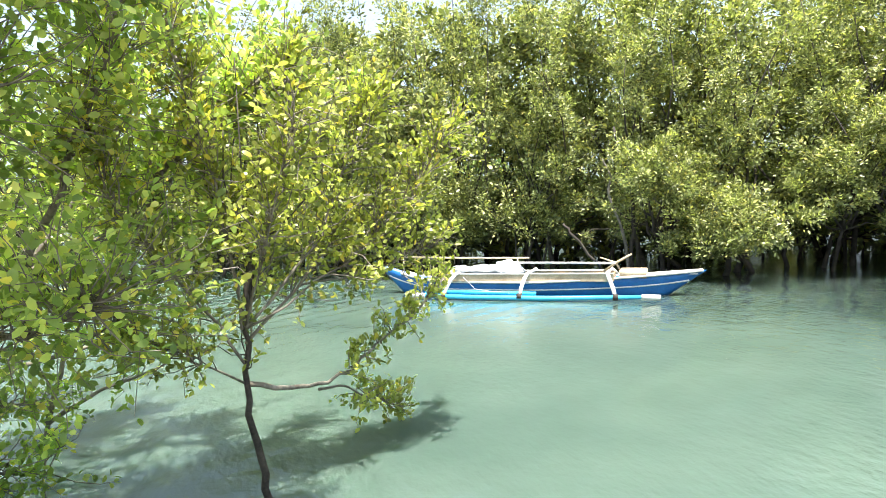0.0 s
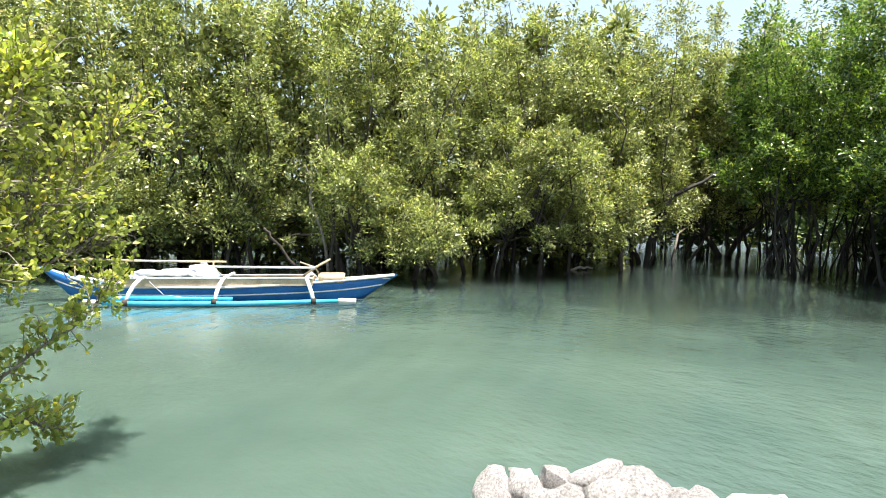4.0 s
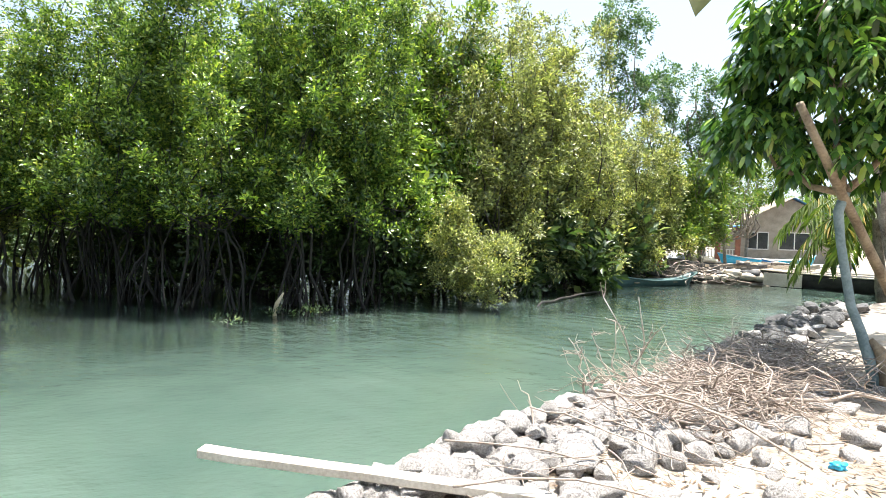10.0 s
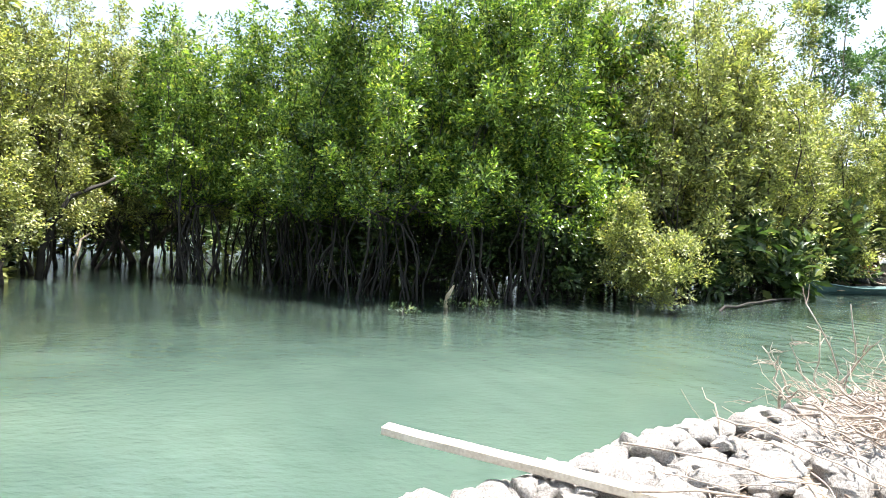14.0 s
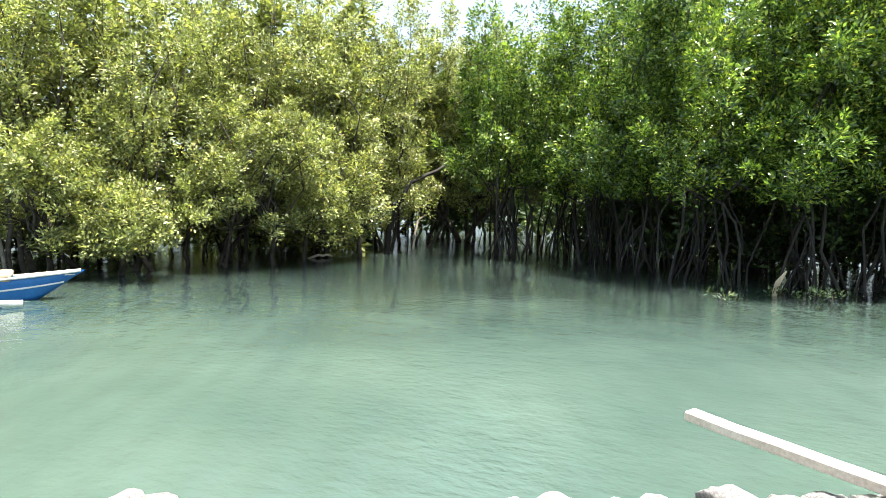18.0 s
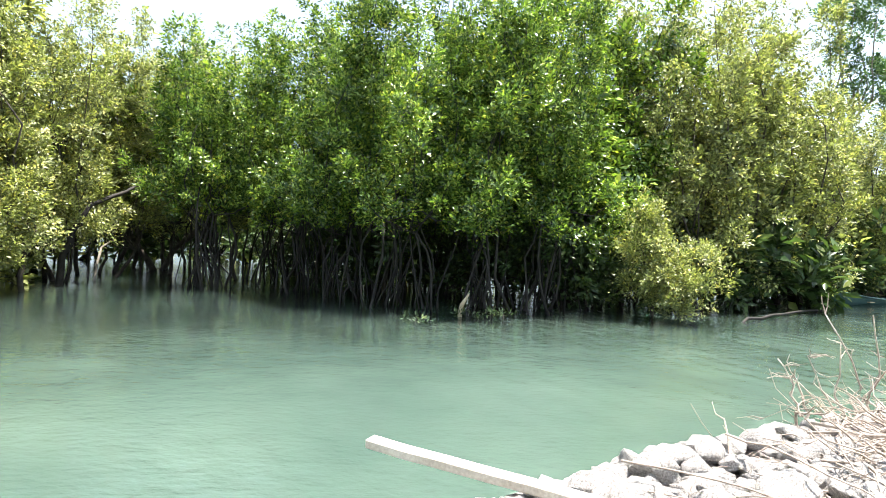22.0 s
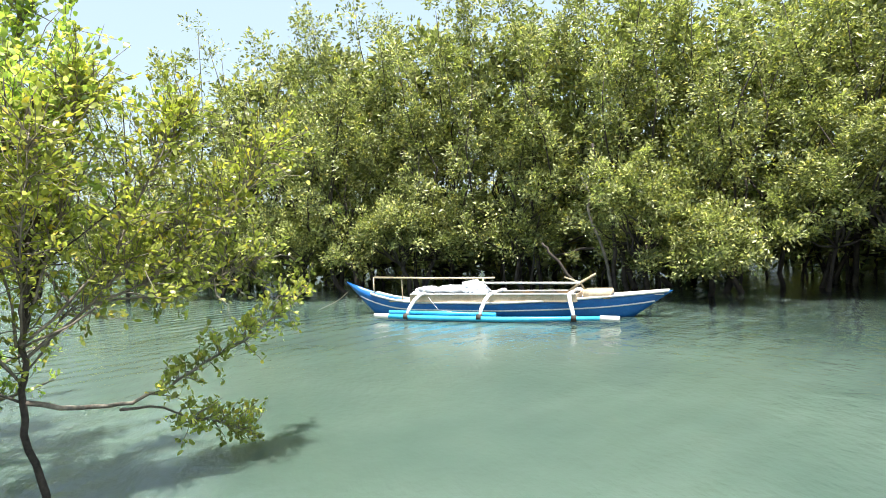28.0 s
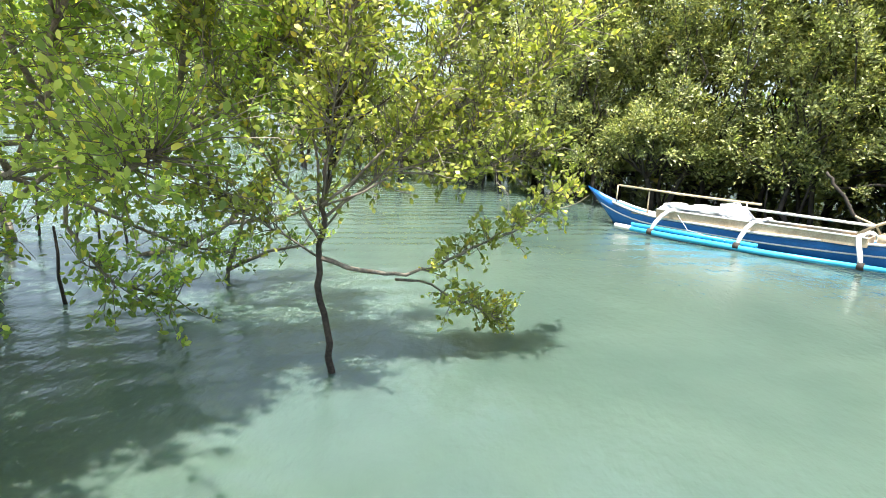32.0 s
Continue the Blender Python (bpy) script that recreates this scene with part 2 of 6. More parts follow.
M_WOOD = mat("bare_boat_wood", (0.38, 0.28, 0.18), (0.62, 0.50, 0.35), 0.8, 4, 40, 0.2)
M_BAMBOO = mat("dry_bamboo", (0.40, 0.32, 0.20), (0.60, 0.50, 0.33), 0.6, 3, 20, 0.1)
M_TARP = mat("faded_tarp", (0.50, 0.53, 0.57), (0.72, 0.74, 0.77), 0.6, 4, 25, 0.3, dist=0.03)

# ---- builders ----
def thing(name, label, category, group="", at=(0, 0, 0), kind=""):
    ob = new(name)
    ob.location = at
    ob.empty_display_size = 0.2
    return tagged(ob, label, category, group, kind)


def link(name, me, material, parent=None, label="", kind=""):
    me.materials.append(material)
    ob = new(name, me)
    if parent is not None:
        ob.parent = parent
        ob.matrix_parent_inverse = Matrix.Translation(-parent.location) if parent.parent is None else Matrix()
    if label:
        ob["label"] = label
    if kind:
        ob["kind"] = kind
    return ob


def part(name, bm, material, parent=None, label="", smooth=True, kind=""):
    """One bmesh, in world coordinates, as one mesh object under a thing or a part."""
    me = bpy.data.meshes.new(name)
    bmesh.ops.recalc_face_normals(bm, faces=bm.faces)
    bm.to_mesh(me)
    bm.free()
    if smooth:
        me.shade_smooth()
    return link(name, me, material, parent, label, kind)


def tube(bm, pts, radii, sides=7, cap=True):
    pts = [Vector(p) for p in pts]
    if isinstance(radii, (int, float)):
        radii = [radii] * len(pts)
    rings, ref = [], Vector((0.31, 0.57, 0.76))
    for i, p in enumerate(pts):
        d = (pts[min(i + 1, len(pts) - 1)] - pts[max(i - 1, 0)]).normalized()
        u = d.cross(ref)
        if u.length < 1e-3:
            u = d.cross(Vector((1, 0, 0)))
        u.normalize()
        v = d.cross(u)
        rings.append([bm.verts.new(p + (u * math.cos(a) + v * math.sin(a)) * radii[i]) for a in (2 * math.pi * k / sides for k in range(sides))])
    for a, b in zip(rings, rings[1:]):
        for k in range(sides):
            bm.faces.new((a[k], a[(k + 1) % sides], b[(k + 1) % sides], b[k]))
    if cap:
        bm.faces.new(rings[0][::-1])
        bm.faces.new(rings[-1])
    return bm


def wander(rng, a, b, n=6, wob=0.12, sag=0.0):
    """A bent line from a to b."""
    a, b = np.array(a, float), np.array(b, float)
    ln = np.linalg.norm(b - a)
    t = np.linspace(0, 1, n)[:, None]
    p = a + (b - a) * t
    off = rng.normal(0, 1, (n, 3)) * wob * ln * 0.5
    off = np.cumsum(off, 0) / np.sqrt(np.arange(1, n + 1))[:, None]
    p += off * np.sin(np.pi * t)
    p[:, 2] += sag * np.sin(np.pi * t[:, 0]) * ln
    return p


def taper(r0, r1, n):
    return [r0 + (r1 - r0) * i / (n - 1) for i in range(n)]


def box(bm, c, s, rot=None):
    vs = []
    for dx in (-.5, .5):
        for dy in (-.5, .5):
            for dz in (-.5, .5):
                v = Vector((dx * s[0], dy * s[1], dz * s[2]))
                if rot is not None:
                    v = rot @ v
                vs.append(bm.verts.new(v + Vector(c)))
    for f in ((0, 1, 3, 2), (4, 6, 7, 5), (0, 4, 5, 1), (2, 3, 7, 6), (0, 2, 6, 4), (1, 5, 7, 3)):
        bm.faces.new([vs[i] for i in f])
    return bm


def unit(a):
    return a / np.maximum(np.linalg.norm(a, axis=-1, keepdims=True), 1e-9)


def leaf_cloud(name, P, D, N, L, W, material, parent, droop=0.15, label="", broad=False):
    """Leaf blades as folded kites: base P, way D, upper side N, length L and width W by leaf."""
    n = len(P)
    D = unit(D)
    S = unit(np.cross(D, N))
    U = np.cross(S, D)
    L, W = L[:, None], W[:, None]
    mid = P + D * L * 0.48 - U * L * 0.02
    k, tri = (6, (0, 1, 5, 1, 2, 4, 1, 4, 5, 2, 3, 4)) if broad else (4, (0, 1, 2, 0, 2, 3))
    V = np.empty((n, k, 3), np.float32)
    V[:, 0] = P
    if broad:
        a, c = P + D * L * 0.30, P + D * L * 0.72 - U * L * droop * 0.5
        V[:, 1], V[:, 5] = a + S * W * 0.42 + U * W * 0.12, a - S * W * 0.42 + U * W * 0.12
        V[:, 2], V[:, 4] = c + S * W * 0.46 + U * W * 0.14, c - S * W * 0.46 + U * W * 0.14
        V[:, 3] = P + D * L - U * L * droop
    else:
        V[:, 1] = mid + S * W * 0.5 + U * W * 0.18
        V[:, 2] = P + D * L - U * L * droop
        V[:, 3] = mid - S * W * 0.5 + U * W * 0.18
    idx = (np.arange(n)[:, None] * k + np.array(tri)).astype(np.int32).ravel()
    me = bpy.data.meshes.new(name)
    me.vertices.add(k * n)
    me.vertices.foreach_set("co", V.ravel())
    me.loops.add(len(idx))
    me.loops.foreach_set("vertex_index", idx)
    me.polygons.add(len(idx) // 3)
    me.polygons.foreach_set("loop_start", np.arange(0, len(idx), 3, dtype=np.int32))
    me.update(calc_edges=True)
    return link(name, me, material, parent, label)


def lobe_points(rng, lobes, n, shell=(0.55, 1.02), low=0.3):
    """Points near the outer skin of a crown made of ellipsoids (centre, radii)."""
    C, R = np.array([l[0] for l in lobes], float), np.array([l[1] for l in lobes], float)
    wt = (R[:, 0] * R[:, 1] * R[:, 2]) ** (2 / 3)
    out, nor = [], []
    need = n
    for _ in range(8):
        k = rng.choice(len(C), int(need * 1.6) + 8, p=wt / wt.sum())
        d = unit(rng.normal(0, 1, (len(k), 3)))
        q = C[k] + d * R[k] * rng.uniform(*shell, (len(k), 1))
        inner = (np.linalg.norm((q[:, None] - C) / R, axis=2) < 0.5).any(1)
        ok = ~inner & (q[:, 2] > low) & (d[:, 2] > rng.uniform(-0.9, 0.1, len(k)))
        out.append(q[ok])
        nor.append(unit(d / R[k])[ok])
        need -= ok.sum()
        if need <= 0:
            break
    return np.concatenate(out)[:n], np.concatenate(nor)[:n]


def clump_leaves(rng, Q, NO, k, rad, size, asp=0.48, up=0.35, spread=0.8):
    """k leaves round each clump centre Q, growing outwards."""
    m = len(Q) * k
    q, no = np.repeat(Q, k, 0), np.repeat(NO, k, 0)
    o = rng.normal(0, 1, (m, 3)) * rad * np.array([1, 1, 0.75])
    P = q + o
    D = unit(no * 0.5 + unit(o) * 0.6 + rng.normal(0, 1, (m, 3)) * spread * 0.5 + np.array([0, 0, up * 0.4]))
    tilt = np.repeat(unit(rng.normal(0, 1, (len(Q), 3))), k, 0)
    N = unit(rng.normal(0, 1, (m, 3)) * 0.42 + tilt * 0.6 + np.array([0, 0, 1.0]) * (0.45 + up) + no * 0.35)
    L = size * rng.uniform(0.65, 1.25, m)
    return P, D, N, L, L * asp * rng.uniform(0.8, 1.2, m)


def mangrove(rng, base, lobes, clumps, per, leaf, material, bark, label, name="mangrove_tree", stems=1, trunk_r=0.11, group="mangroves along the far bank", fork=1.6, low=0.3, rad=0.2, asp=0.48, shell=(0.55, 1.02), up=0.35):
    """A mangrove: one or more bent stems with limbs to every lobe, roots, and a crown of leaves."""
    base = np.array([base[0], base[1], -0.25])
    ob = thing(name, label, "tree", group, (base[0], base[1], -0.25))
    for s in range(stems):
        foot = base + np.array([rng.normal(0, 0.7 * (stems > 1)), rng.normal(0, 0.55 * (stems > 1)), 0])
        mine = lobes[s::stems] or lobes[:1]
        tops = [np.array(l[0], float) for l in mine]
        mean = np.mean(tops, 0)
        head = foot + (mean - foot) * 0.35
        head[2] = fork * rng.uniform(0.8, 1.25)
        bm = bmesh.new()
        r = trunk_r * rng.uniform(0.75, 1.2)
        tube(bm, wander(rng, foot, head, 6, 0.16 if stems == 1 else 0.07), taper(r, r * 0.75, 6), 8)
        part("trunk" if stems == 1 else "stem", bm, bark, ob)
        for c in tops[:12]:
            bm = bmesh.new()
            tube(bm, wander(rng, head, c, 7, 0.2), taper(r * 0.65, r * 0.16, 7), 5)
            part("limb", bm, bark, ob)
    Q, NO = lobe_points(rng, lobes, max(clumps // 4, 8), shell, low)
    Q, NO = gated(rng, Q, NO, -0.22, 0.6)
    A = unit(NO * 0.6 + np.array([0, 0, 0.2 + up]) + rng.normal(0, 0.35, NO.shape))
    leaf_cloud("crown", *tuft_leaves(rng, Q, A, int(per * 3.4), rad * 2.8, rad, leaf, asp), material, ob)
    return ob


def tuft_leaves(rng, Q, A, k, ln, rad, size, asp=0.48, lift=0.42):
    """k leaves along and round each shoot that starts at Q and grows along A."""
    m = len(Q) * k
    q, ax = np.repeat(Q, k, 0), np.repeat(A, k, 0)
    s = rng.random((m, 1))
    side = unit(np.cross(ax, rng.normal(0, 1, (m, 3))))
    grow = np.repeat(rng.uniform(0.6, 1.35, (len(Q), 1)), k, 0)
    P = q + ax * ln * grow * s + side * np.abs(rng.normal(0, 1, (m, 1))) * rad * grow * (1.15 - 0.7 * s)
    D = unit(ax * (0.25 + 0.7 * s) + side * 0.8 + rng.normal(0, 0.3, (m, 3)))
    tilt = np.repeat(rng.normal(0, 0.35, (len(Q), 3)), k, 0)
    N = unit(ax * 0.65 + np.array([0, 0, lift]) + tilt + rng.normal(0, 0.42, (m, 3)))
    L = size * rng.uniform(0.6, 1.25, m)
    return P, D, N, L, L * asp * rng.uniform(0.8, 1.2, m)


def gated(rng, Q, A, cut, size):
    """Leaves out the shoots that fall into the hollows of a crown."""
    sd = Vector((rng.uniform(0, 90), rng.uniform(0, 90), 0))
    keep = [noise.noise(Vector(p) / size + sd) + 0.4 * noise.noise(Vector(p) * 2.3 / size + sd) > cut for p in Q]
    return Q[keep], A[keep]


CREEK = np.array((-2.0, 2.0))  # middle of the open water; crowns are thinner on the side away from it


def crown_tree(rng, base, h, spread, low, tufts, per, leaf, material, bark, label, name="mangrove_tree", group="mangroves along the far bank", leaders=14, stems=3, trunk_r=0.10, fork=1.2, reach=0.75, ln=0.5, rad=0.15, asp=0.48, upright=0.45, cut=-0.12, roots=0, lean=(0, 0)):
    """A bushy tree: bent stems, boughs that rise from them to an uneven crown, and shoots of leaves along the boughs."""
    foot0 = np.array([base[0], base[1], -0.25])
    ob = thing(name, label, "tree", group, tuple(foot0))
    heads = []
    for k in range(stems):
        foot = foot0 + np.array([rng.normal(0, 0.28 * spread * (stems > 1)), rng.normal(0, 0.28 * spread * (stems > 1)), 0])
        head = foot0 + (foot - foot0) * 0.6 + np.array([rng.normal(0, 0.25), rng.normal(0, 0.25), 0])
        head[2] = fork * rng.uniform(0.75, 1.3)
        r = trunk_r * rng.uniform(0.75, 1.2)
        bm = bmesh.new()
        tube(bm, wander(rng, foot, head, 6, 0.14), taper(r, r * 0.75, 6), 8)
        part("trunk" if stems < 4 else "stem", bm, bark, ob)
        heads.append((head, r))
    lines = []
    for k in range(leaders):
        head, r = heads[k % stems]
        f = (k + 0.5) / leaders
        f = f * 0.7 if f < 0.36 else 0.25 + 0.75 * ((f - 0.36) / 0.64) ** 0.65
        a = k * 2.4 + rng.uniform(-0.5, 0.5)
        d = spread * (1.08 - upright * f) * rng.uniform(0.55, 1.08)
        top = np.array([base[0] + lean[0] * f + math.cos(a) * d, base[1] + lean[1] * f + math.sin(a) * d, low + 0.4 + (h - low - 0.4) * f * rng.uniform(0.92, 1.05)])
        t = np.linspace(0, 1, 8)[:, None]
        w = wander(rng, head, top, 8, 0.16)
        w[:, :2] = head[:2] + (w[:, :2] - head[:2]) * (t ** 0.75 / np.maximum(t, 1e-6))
        w[:, 2] = head[2] + (w[:, 2] - head[2]) * np.maximum(t[:, 0], 0) ** 0.25
        lines.append(w)
        bm = bmesh.new()
        tube(bm, w, taper(r * 0.55, 0.008, 8), 5)
        part("limb", bm, bark, ob)
    for _ in range(roots):
        a = rng.uniform(0, 2 * math.pi)
        p0 = feet_pick(rng, heads, foot0)
        p1 = p0 + np.array([math.cos(a) * rng.uniform(0.3, 0.8), math.sin(a) * rng.uniform(0.3, 0.8), 0])
        p1[2] = -0.15
        bm = bmesh.new()
        tube(bm, wander(rng, p0, p1, 6, 0.08, 0.16), taper(0.028, 0.016, 6), 5)
        part("prop_root", bm, bark, ob)
    W = np.array(lines)
    size = np.linalg.norm(np.diff(W, axis=1), axis=2).sum(1)
    k = rng.choice(len(W), tufts, p=size / size.sum())
    t = np.clip(0.1 + 0.95 * rng.random(tufts) ** 0.75, 0, 1)
    i = np.minimum((t * 7).astype(int), 6)
    u = (t * 7 - i)[:, None]
    p = W[k, i] * (1 - u) + W[k, i + 1] * u
    out = p - np.array([base[0], base[1], 0])
    out[:, 2] = 0
    d = unit(rng.normal(0, 1, (tufts, 3)) * np.array([1, 1, 0.7]) + unit(out) * 0.45 + np.array([0, 0, 0.1]))
    Q = p + d * (reach * (1.1 - 0.62 * t) * rng.uniform(0.1, 1.0, tufts) ** 0.6)[:, None]
    A = unit(d * 0.65 + np.array([0, 0, upright + 0.25]) + rng.normal(0, 0.28, (tufts, 3)))
    face = unit(CREEK - np.array(base[:2]))
    back = (Q[:, :2] - np.array(base[:2])) @ face < -0.15 * spread
    ok = (Q[:, 2] > low + rng.uniform(-0.15, 0.35, tufts)) & (~back | (rng.random(tufts) < 0.3))
    Q, A = gated(rng, Q[ok], A[ok], cut, 0.9)
    leaf_cloud("crown", *tuft_leaves(rng, Q, A, per, ln, rad, leaf, asp), material, ob)
    return ob


def feet_pick(rng, heads, foot0):
    h = heads[rng.integers(len(heads))][0]
    return foot0 + (h - foot0) * rng.uniform(0.35, 0.8)


# ---- ground and water ----
EDGE = [(-60, -1.2), (-8, -1.3), (-4, -1.4), (-2.4, -1.4), (-0.75, -1.6), (-0.55, -3.3), (0.0, -3.45), (0.66, -3.06), (1.84, -2.46), (2.95, -1.9), (3.7, -1.54), (4.45, -1.24), (5.3, -0.7), (7.4, 0.5), (10.9, 1.8), (13.6, 3.1), (20, 7.4), (23, 11.0), (25, 14.5), (28, 14.0), (30.5, 9.0), (31.5, 3.0), (33, -1.0), (36, -4.0), (60, -10), (400, -30)]


def edge_x(y):
    return float(np.interp(y, [e[0] for e in EDGE], [e[1] for e in EDGE]))


def land_z(x, y):
    """Height of the ground: channel bed, near bank, far shore."""
    ex = edge_x(y)
    d = x - ex
    t = min(max((d + 0.25) / 0.5, 0), 1) if y < 6 else min(max((d + 0.8) / 1.2, 0), 1)
    top = 0.62 if y < 30 else 0.5
    wav = 0.05 * noise.noise(Vector((x * 0.6, y * 0.6, 0))) + 0.03 * noise.noise(Vector((x * 2.3, y * 2.3, 3)))
    return -0.9 + (top + 0.9) * t * t * (3 - 2 * t) + wav * t


def sheet(name, xs, ys, fz, material, label, category):
    vs = [(x, y, fz(x, y)) for y in ys for x in xs]
    nx = len(xs)
    fs = [(j * nx + i, j * nx + i + 1, (j + 1) * nx + i + 1, (j + 1) * nx + i) for j in range(len(ys) - 1) for i in range(nx - 1)]
    me = bpy.data.meshes.new(name)
    me.from_pydata(vs, [], fs)
    me.shade_smooth()
    return tagged(link(name, me, material), label, category, kind="structure")


gx = [-1500, -400, -120, -60] + list(np.arange(-30, -5, 2.5)) + list(np.arange(-5, 6, 0.16)) + list(np.arange(6, 16, 0.6)) + [20, 30, 60, 150, 400, 1500]
gy = [-1500, -400, -120, -40, -20] + list(np.arange(-12, -3, 0.8)) + list(np.arange(-3, 14, 0.2)) + list(np.arange(14, 48, 0.8)) + [60, 90, 150, 400, 1500]
sheet("ground", gx, gy, land_z, M_GROUND, "pale coral sand bank sloping under green water", "ground")
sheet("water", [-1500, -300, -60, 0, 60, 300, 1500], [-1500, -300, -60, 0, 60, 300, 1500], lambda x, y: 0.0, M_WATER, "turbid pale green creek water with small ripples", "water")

# ---- far bank mangroves ----
rng = np.random.default_rng(7)
GREY = "grey-green mangrove with bushy crown standing in shallow water"
RED = "dark glossy mangrove on many thin stems rising from water"
# front row behind the boat: x, y, height, spread, low
for x, y, h, s, lo in ((-17.0, -21, 8, 2.5, 0.5), (-17.4, -16.5, 7.8, 2.4, 0.5), (-18.2, -12.5, 8.3, 2.4, 0.5), (-18.6, -9.2, 8.5, 2.3, 0.5), (-19.4, -6.2, 8.6, 2.3, 0.6), (-19.4, -3.4, 8.2, 2.3, 0.7), (-19.0, -0.6, 8.2, 2.2, 0.6), (-18.6, 2.4, 7.6, 2.1, 0.4), (-18.6, 5.0, 7.6, 2.1, 0.35), (-19.2, 7.6, 7.4, 1.9, 0.5), (-21.0, 10.4, 8.9, 2.1, 1.1), (-22.6, 13.0, 9.2, 2.2, 1.2), (-24.6, 16.6, 9.4, 2.4, 1.3)):
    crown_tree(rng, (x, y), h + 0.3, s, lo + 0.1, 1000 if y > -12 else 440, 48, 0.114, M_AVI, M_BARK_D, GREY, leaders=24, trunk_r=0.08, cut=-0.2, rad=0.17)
# second row, low crowns that close the view
for x, y, h, s, lo in ((-24, -24, 9, 3.0, 0.4), (-23, -18, 8.6, 3.0, 0.4), (-22.6, -13.5, 9.2, 2.6, 0.4), (-22.8, -9.5, 9.8, 2.6, 0.4), (-23, -6, 9.8, 2.6, 0.5), (-22.8, -2.2, 9.0, 2.6, 0.5), (-22.6, 1.4, 9.0, 2.6, 0.4), (-22.4, 4.6, 8.6, 2.5, 0.3), (-23.4, 8.0, 8.4, 2.4, 0.5), (-29, 12, 8.4, 3.0, 1.4), (-30, 17, 8.4, 3.0, 1.2), (-25, 21.0, 8.6, 3.0, 0.5), (-30, 3, 8.8, 3, 0.5), (-30, -5, 9.0, 3, 0.5), (-30, -14, 9.0, 3, 0.5)):
    crown_tree(rng, (x, y), h + 0.4, s, lo + 0.2, 420, 36, 0.19, M_AVI, M_BARK_D, GREY, leaders=14, trunk_r=0.11, ln=0.7, rad=0.25)
# thicket added to close bright gaps under the crowns; M_DRK leaves painted shade-dark
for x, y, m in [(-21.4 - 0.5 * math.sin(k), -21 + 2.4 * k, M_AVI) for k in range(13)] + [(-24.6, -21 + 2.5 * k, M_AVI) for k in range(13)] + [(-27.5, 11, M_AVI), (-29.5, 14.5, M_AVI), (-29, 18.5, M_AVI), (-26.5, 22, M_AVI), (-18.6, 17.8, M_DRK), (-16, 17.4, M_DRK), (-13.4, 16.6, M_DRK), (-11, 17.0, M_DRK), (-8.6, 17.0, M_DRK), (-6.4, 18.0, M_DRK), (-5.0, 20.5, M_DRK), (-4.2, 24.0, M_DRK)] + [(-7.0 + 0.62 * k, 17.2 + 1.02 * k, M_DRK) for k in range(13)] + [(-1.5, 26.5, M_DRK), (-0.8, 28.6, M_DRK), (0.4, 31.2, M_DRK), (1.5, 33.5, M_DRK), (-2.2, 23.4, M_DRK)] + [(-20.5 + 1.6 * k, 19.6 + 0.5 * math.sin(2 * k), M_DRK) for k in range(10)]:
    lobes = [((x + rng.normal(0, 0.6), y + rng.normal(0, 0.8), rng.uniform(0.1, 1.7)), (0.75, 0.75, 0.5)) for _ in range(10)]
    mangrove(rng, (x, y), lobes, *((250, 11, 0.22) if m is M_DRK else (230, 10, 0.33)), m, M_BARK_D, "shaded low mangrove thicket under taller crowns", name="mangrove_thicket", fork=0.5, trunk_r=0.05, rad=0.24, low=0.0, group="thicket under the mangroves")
# deeper thicket added to close the view under the crowns, in painted-shade leaves
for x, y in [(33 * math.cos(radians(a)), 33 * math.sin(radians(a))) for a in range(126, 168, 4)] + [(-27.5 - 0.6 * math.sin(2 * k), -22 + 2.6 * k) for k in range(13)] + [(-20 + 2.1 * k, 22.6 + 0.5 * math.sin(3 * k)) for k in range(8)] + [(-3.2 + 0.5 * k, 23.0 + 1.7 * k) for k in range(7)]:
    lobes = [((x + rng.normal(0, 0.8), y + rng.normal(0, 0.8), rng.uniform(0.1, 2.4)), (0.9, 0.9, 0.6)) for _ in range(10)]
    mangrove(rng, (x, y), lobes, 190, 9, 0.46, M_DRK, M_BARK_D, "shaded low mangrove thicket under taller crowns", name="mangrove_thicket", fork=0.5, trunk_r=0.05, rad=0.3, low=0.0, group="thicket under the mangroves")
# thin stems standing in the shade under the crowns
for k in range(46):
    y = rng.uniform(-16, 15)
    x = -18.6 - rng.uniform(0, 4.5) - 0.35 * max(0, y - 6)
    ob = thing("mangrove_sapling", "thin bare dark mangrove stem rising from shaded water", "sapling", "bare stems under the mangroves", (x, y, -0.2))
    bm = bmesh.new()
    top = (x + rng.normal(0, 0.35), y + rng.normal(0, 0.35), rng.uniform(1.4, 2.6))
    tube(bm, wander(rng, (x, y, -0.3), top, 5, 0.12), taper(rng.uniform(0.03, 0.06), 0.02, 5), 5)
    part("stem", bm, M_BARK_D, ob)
# low lobes that hang to the water
for x, y, z, r in ((-16.5, -0.2, 2.3, 1.15), (-16.0, 1.3, 1.0, 0.95), (-16.6, 3.9, 2.2, 1.25), (-16.6, 5.0, 3.4, 1.35), (-17.0, 6.1, 1.7, 1.15), (-17.6, -10.5, 1.5, 1.2), (-17.4, -7.0, 1.8, 1.0)):
    lobes = [((x + rng.normal(0, r * 0.35), y + rng.normal(0, r * 0.55), z + rng.normal(0, r * 0.38)), (r * rng.uniform(0.25, 0.5),) * 2 + (r * rng.uniform(0.2, 0.36),)) for _ in range(16)]
    mangrove(rng, (x - 0.9, y), lobes, 620, 24, 0.10, M_AVI, M_BARK_D, "pale green mangrove bush leaning over the water", fork=0.9, trunk_r=0.07, low=0.10, rad=0.14, shell=(0.4, 1.22))
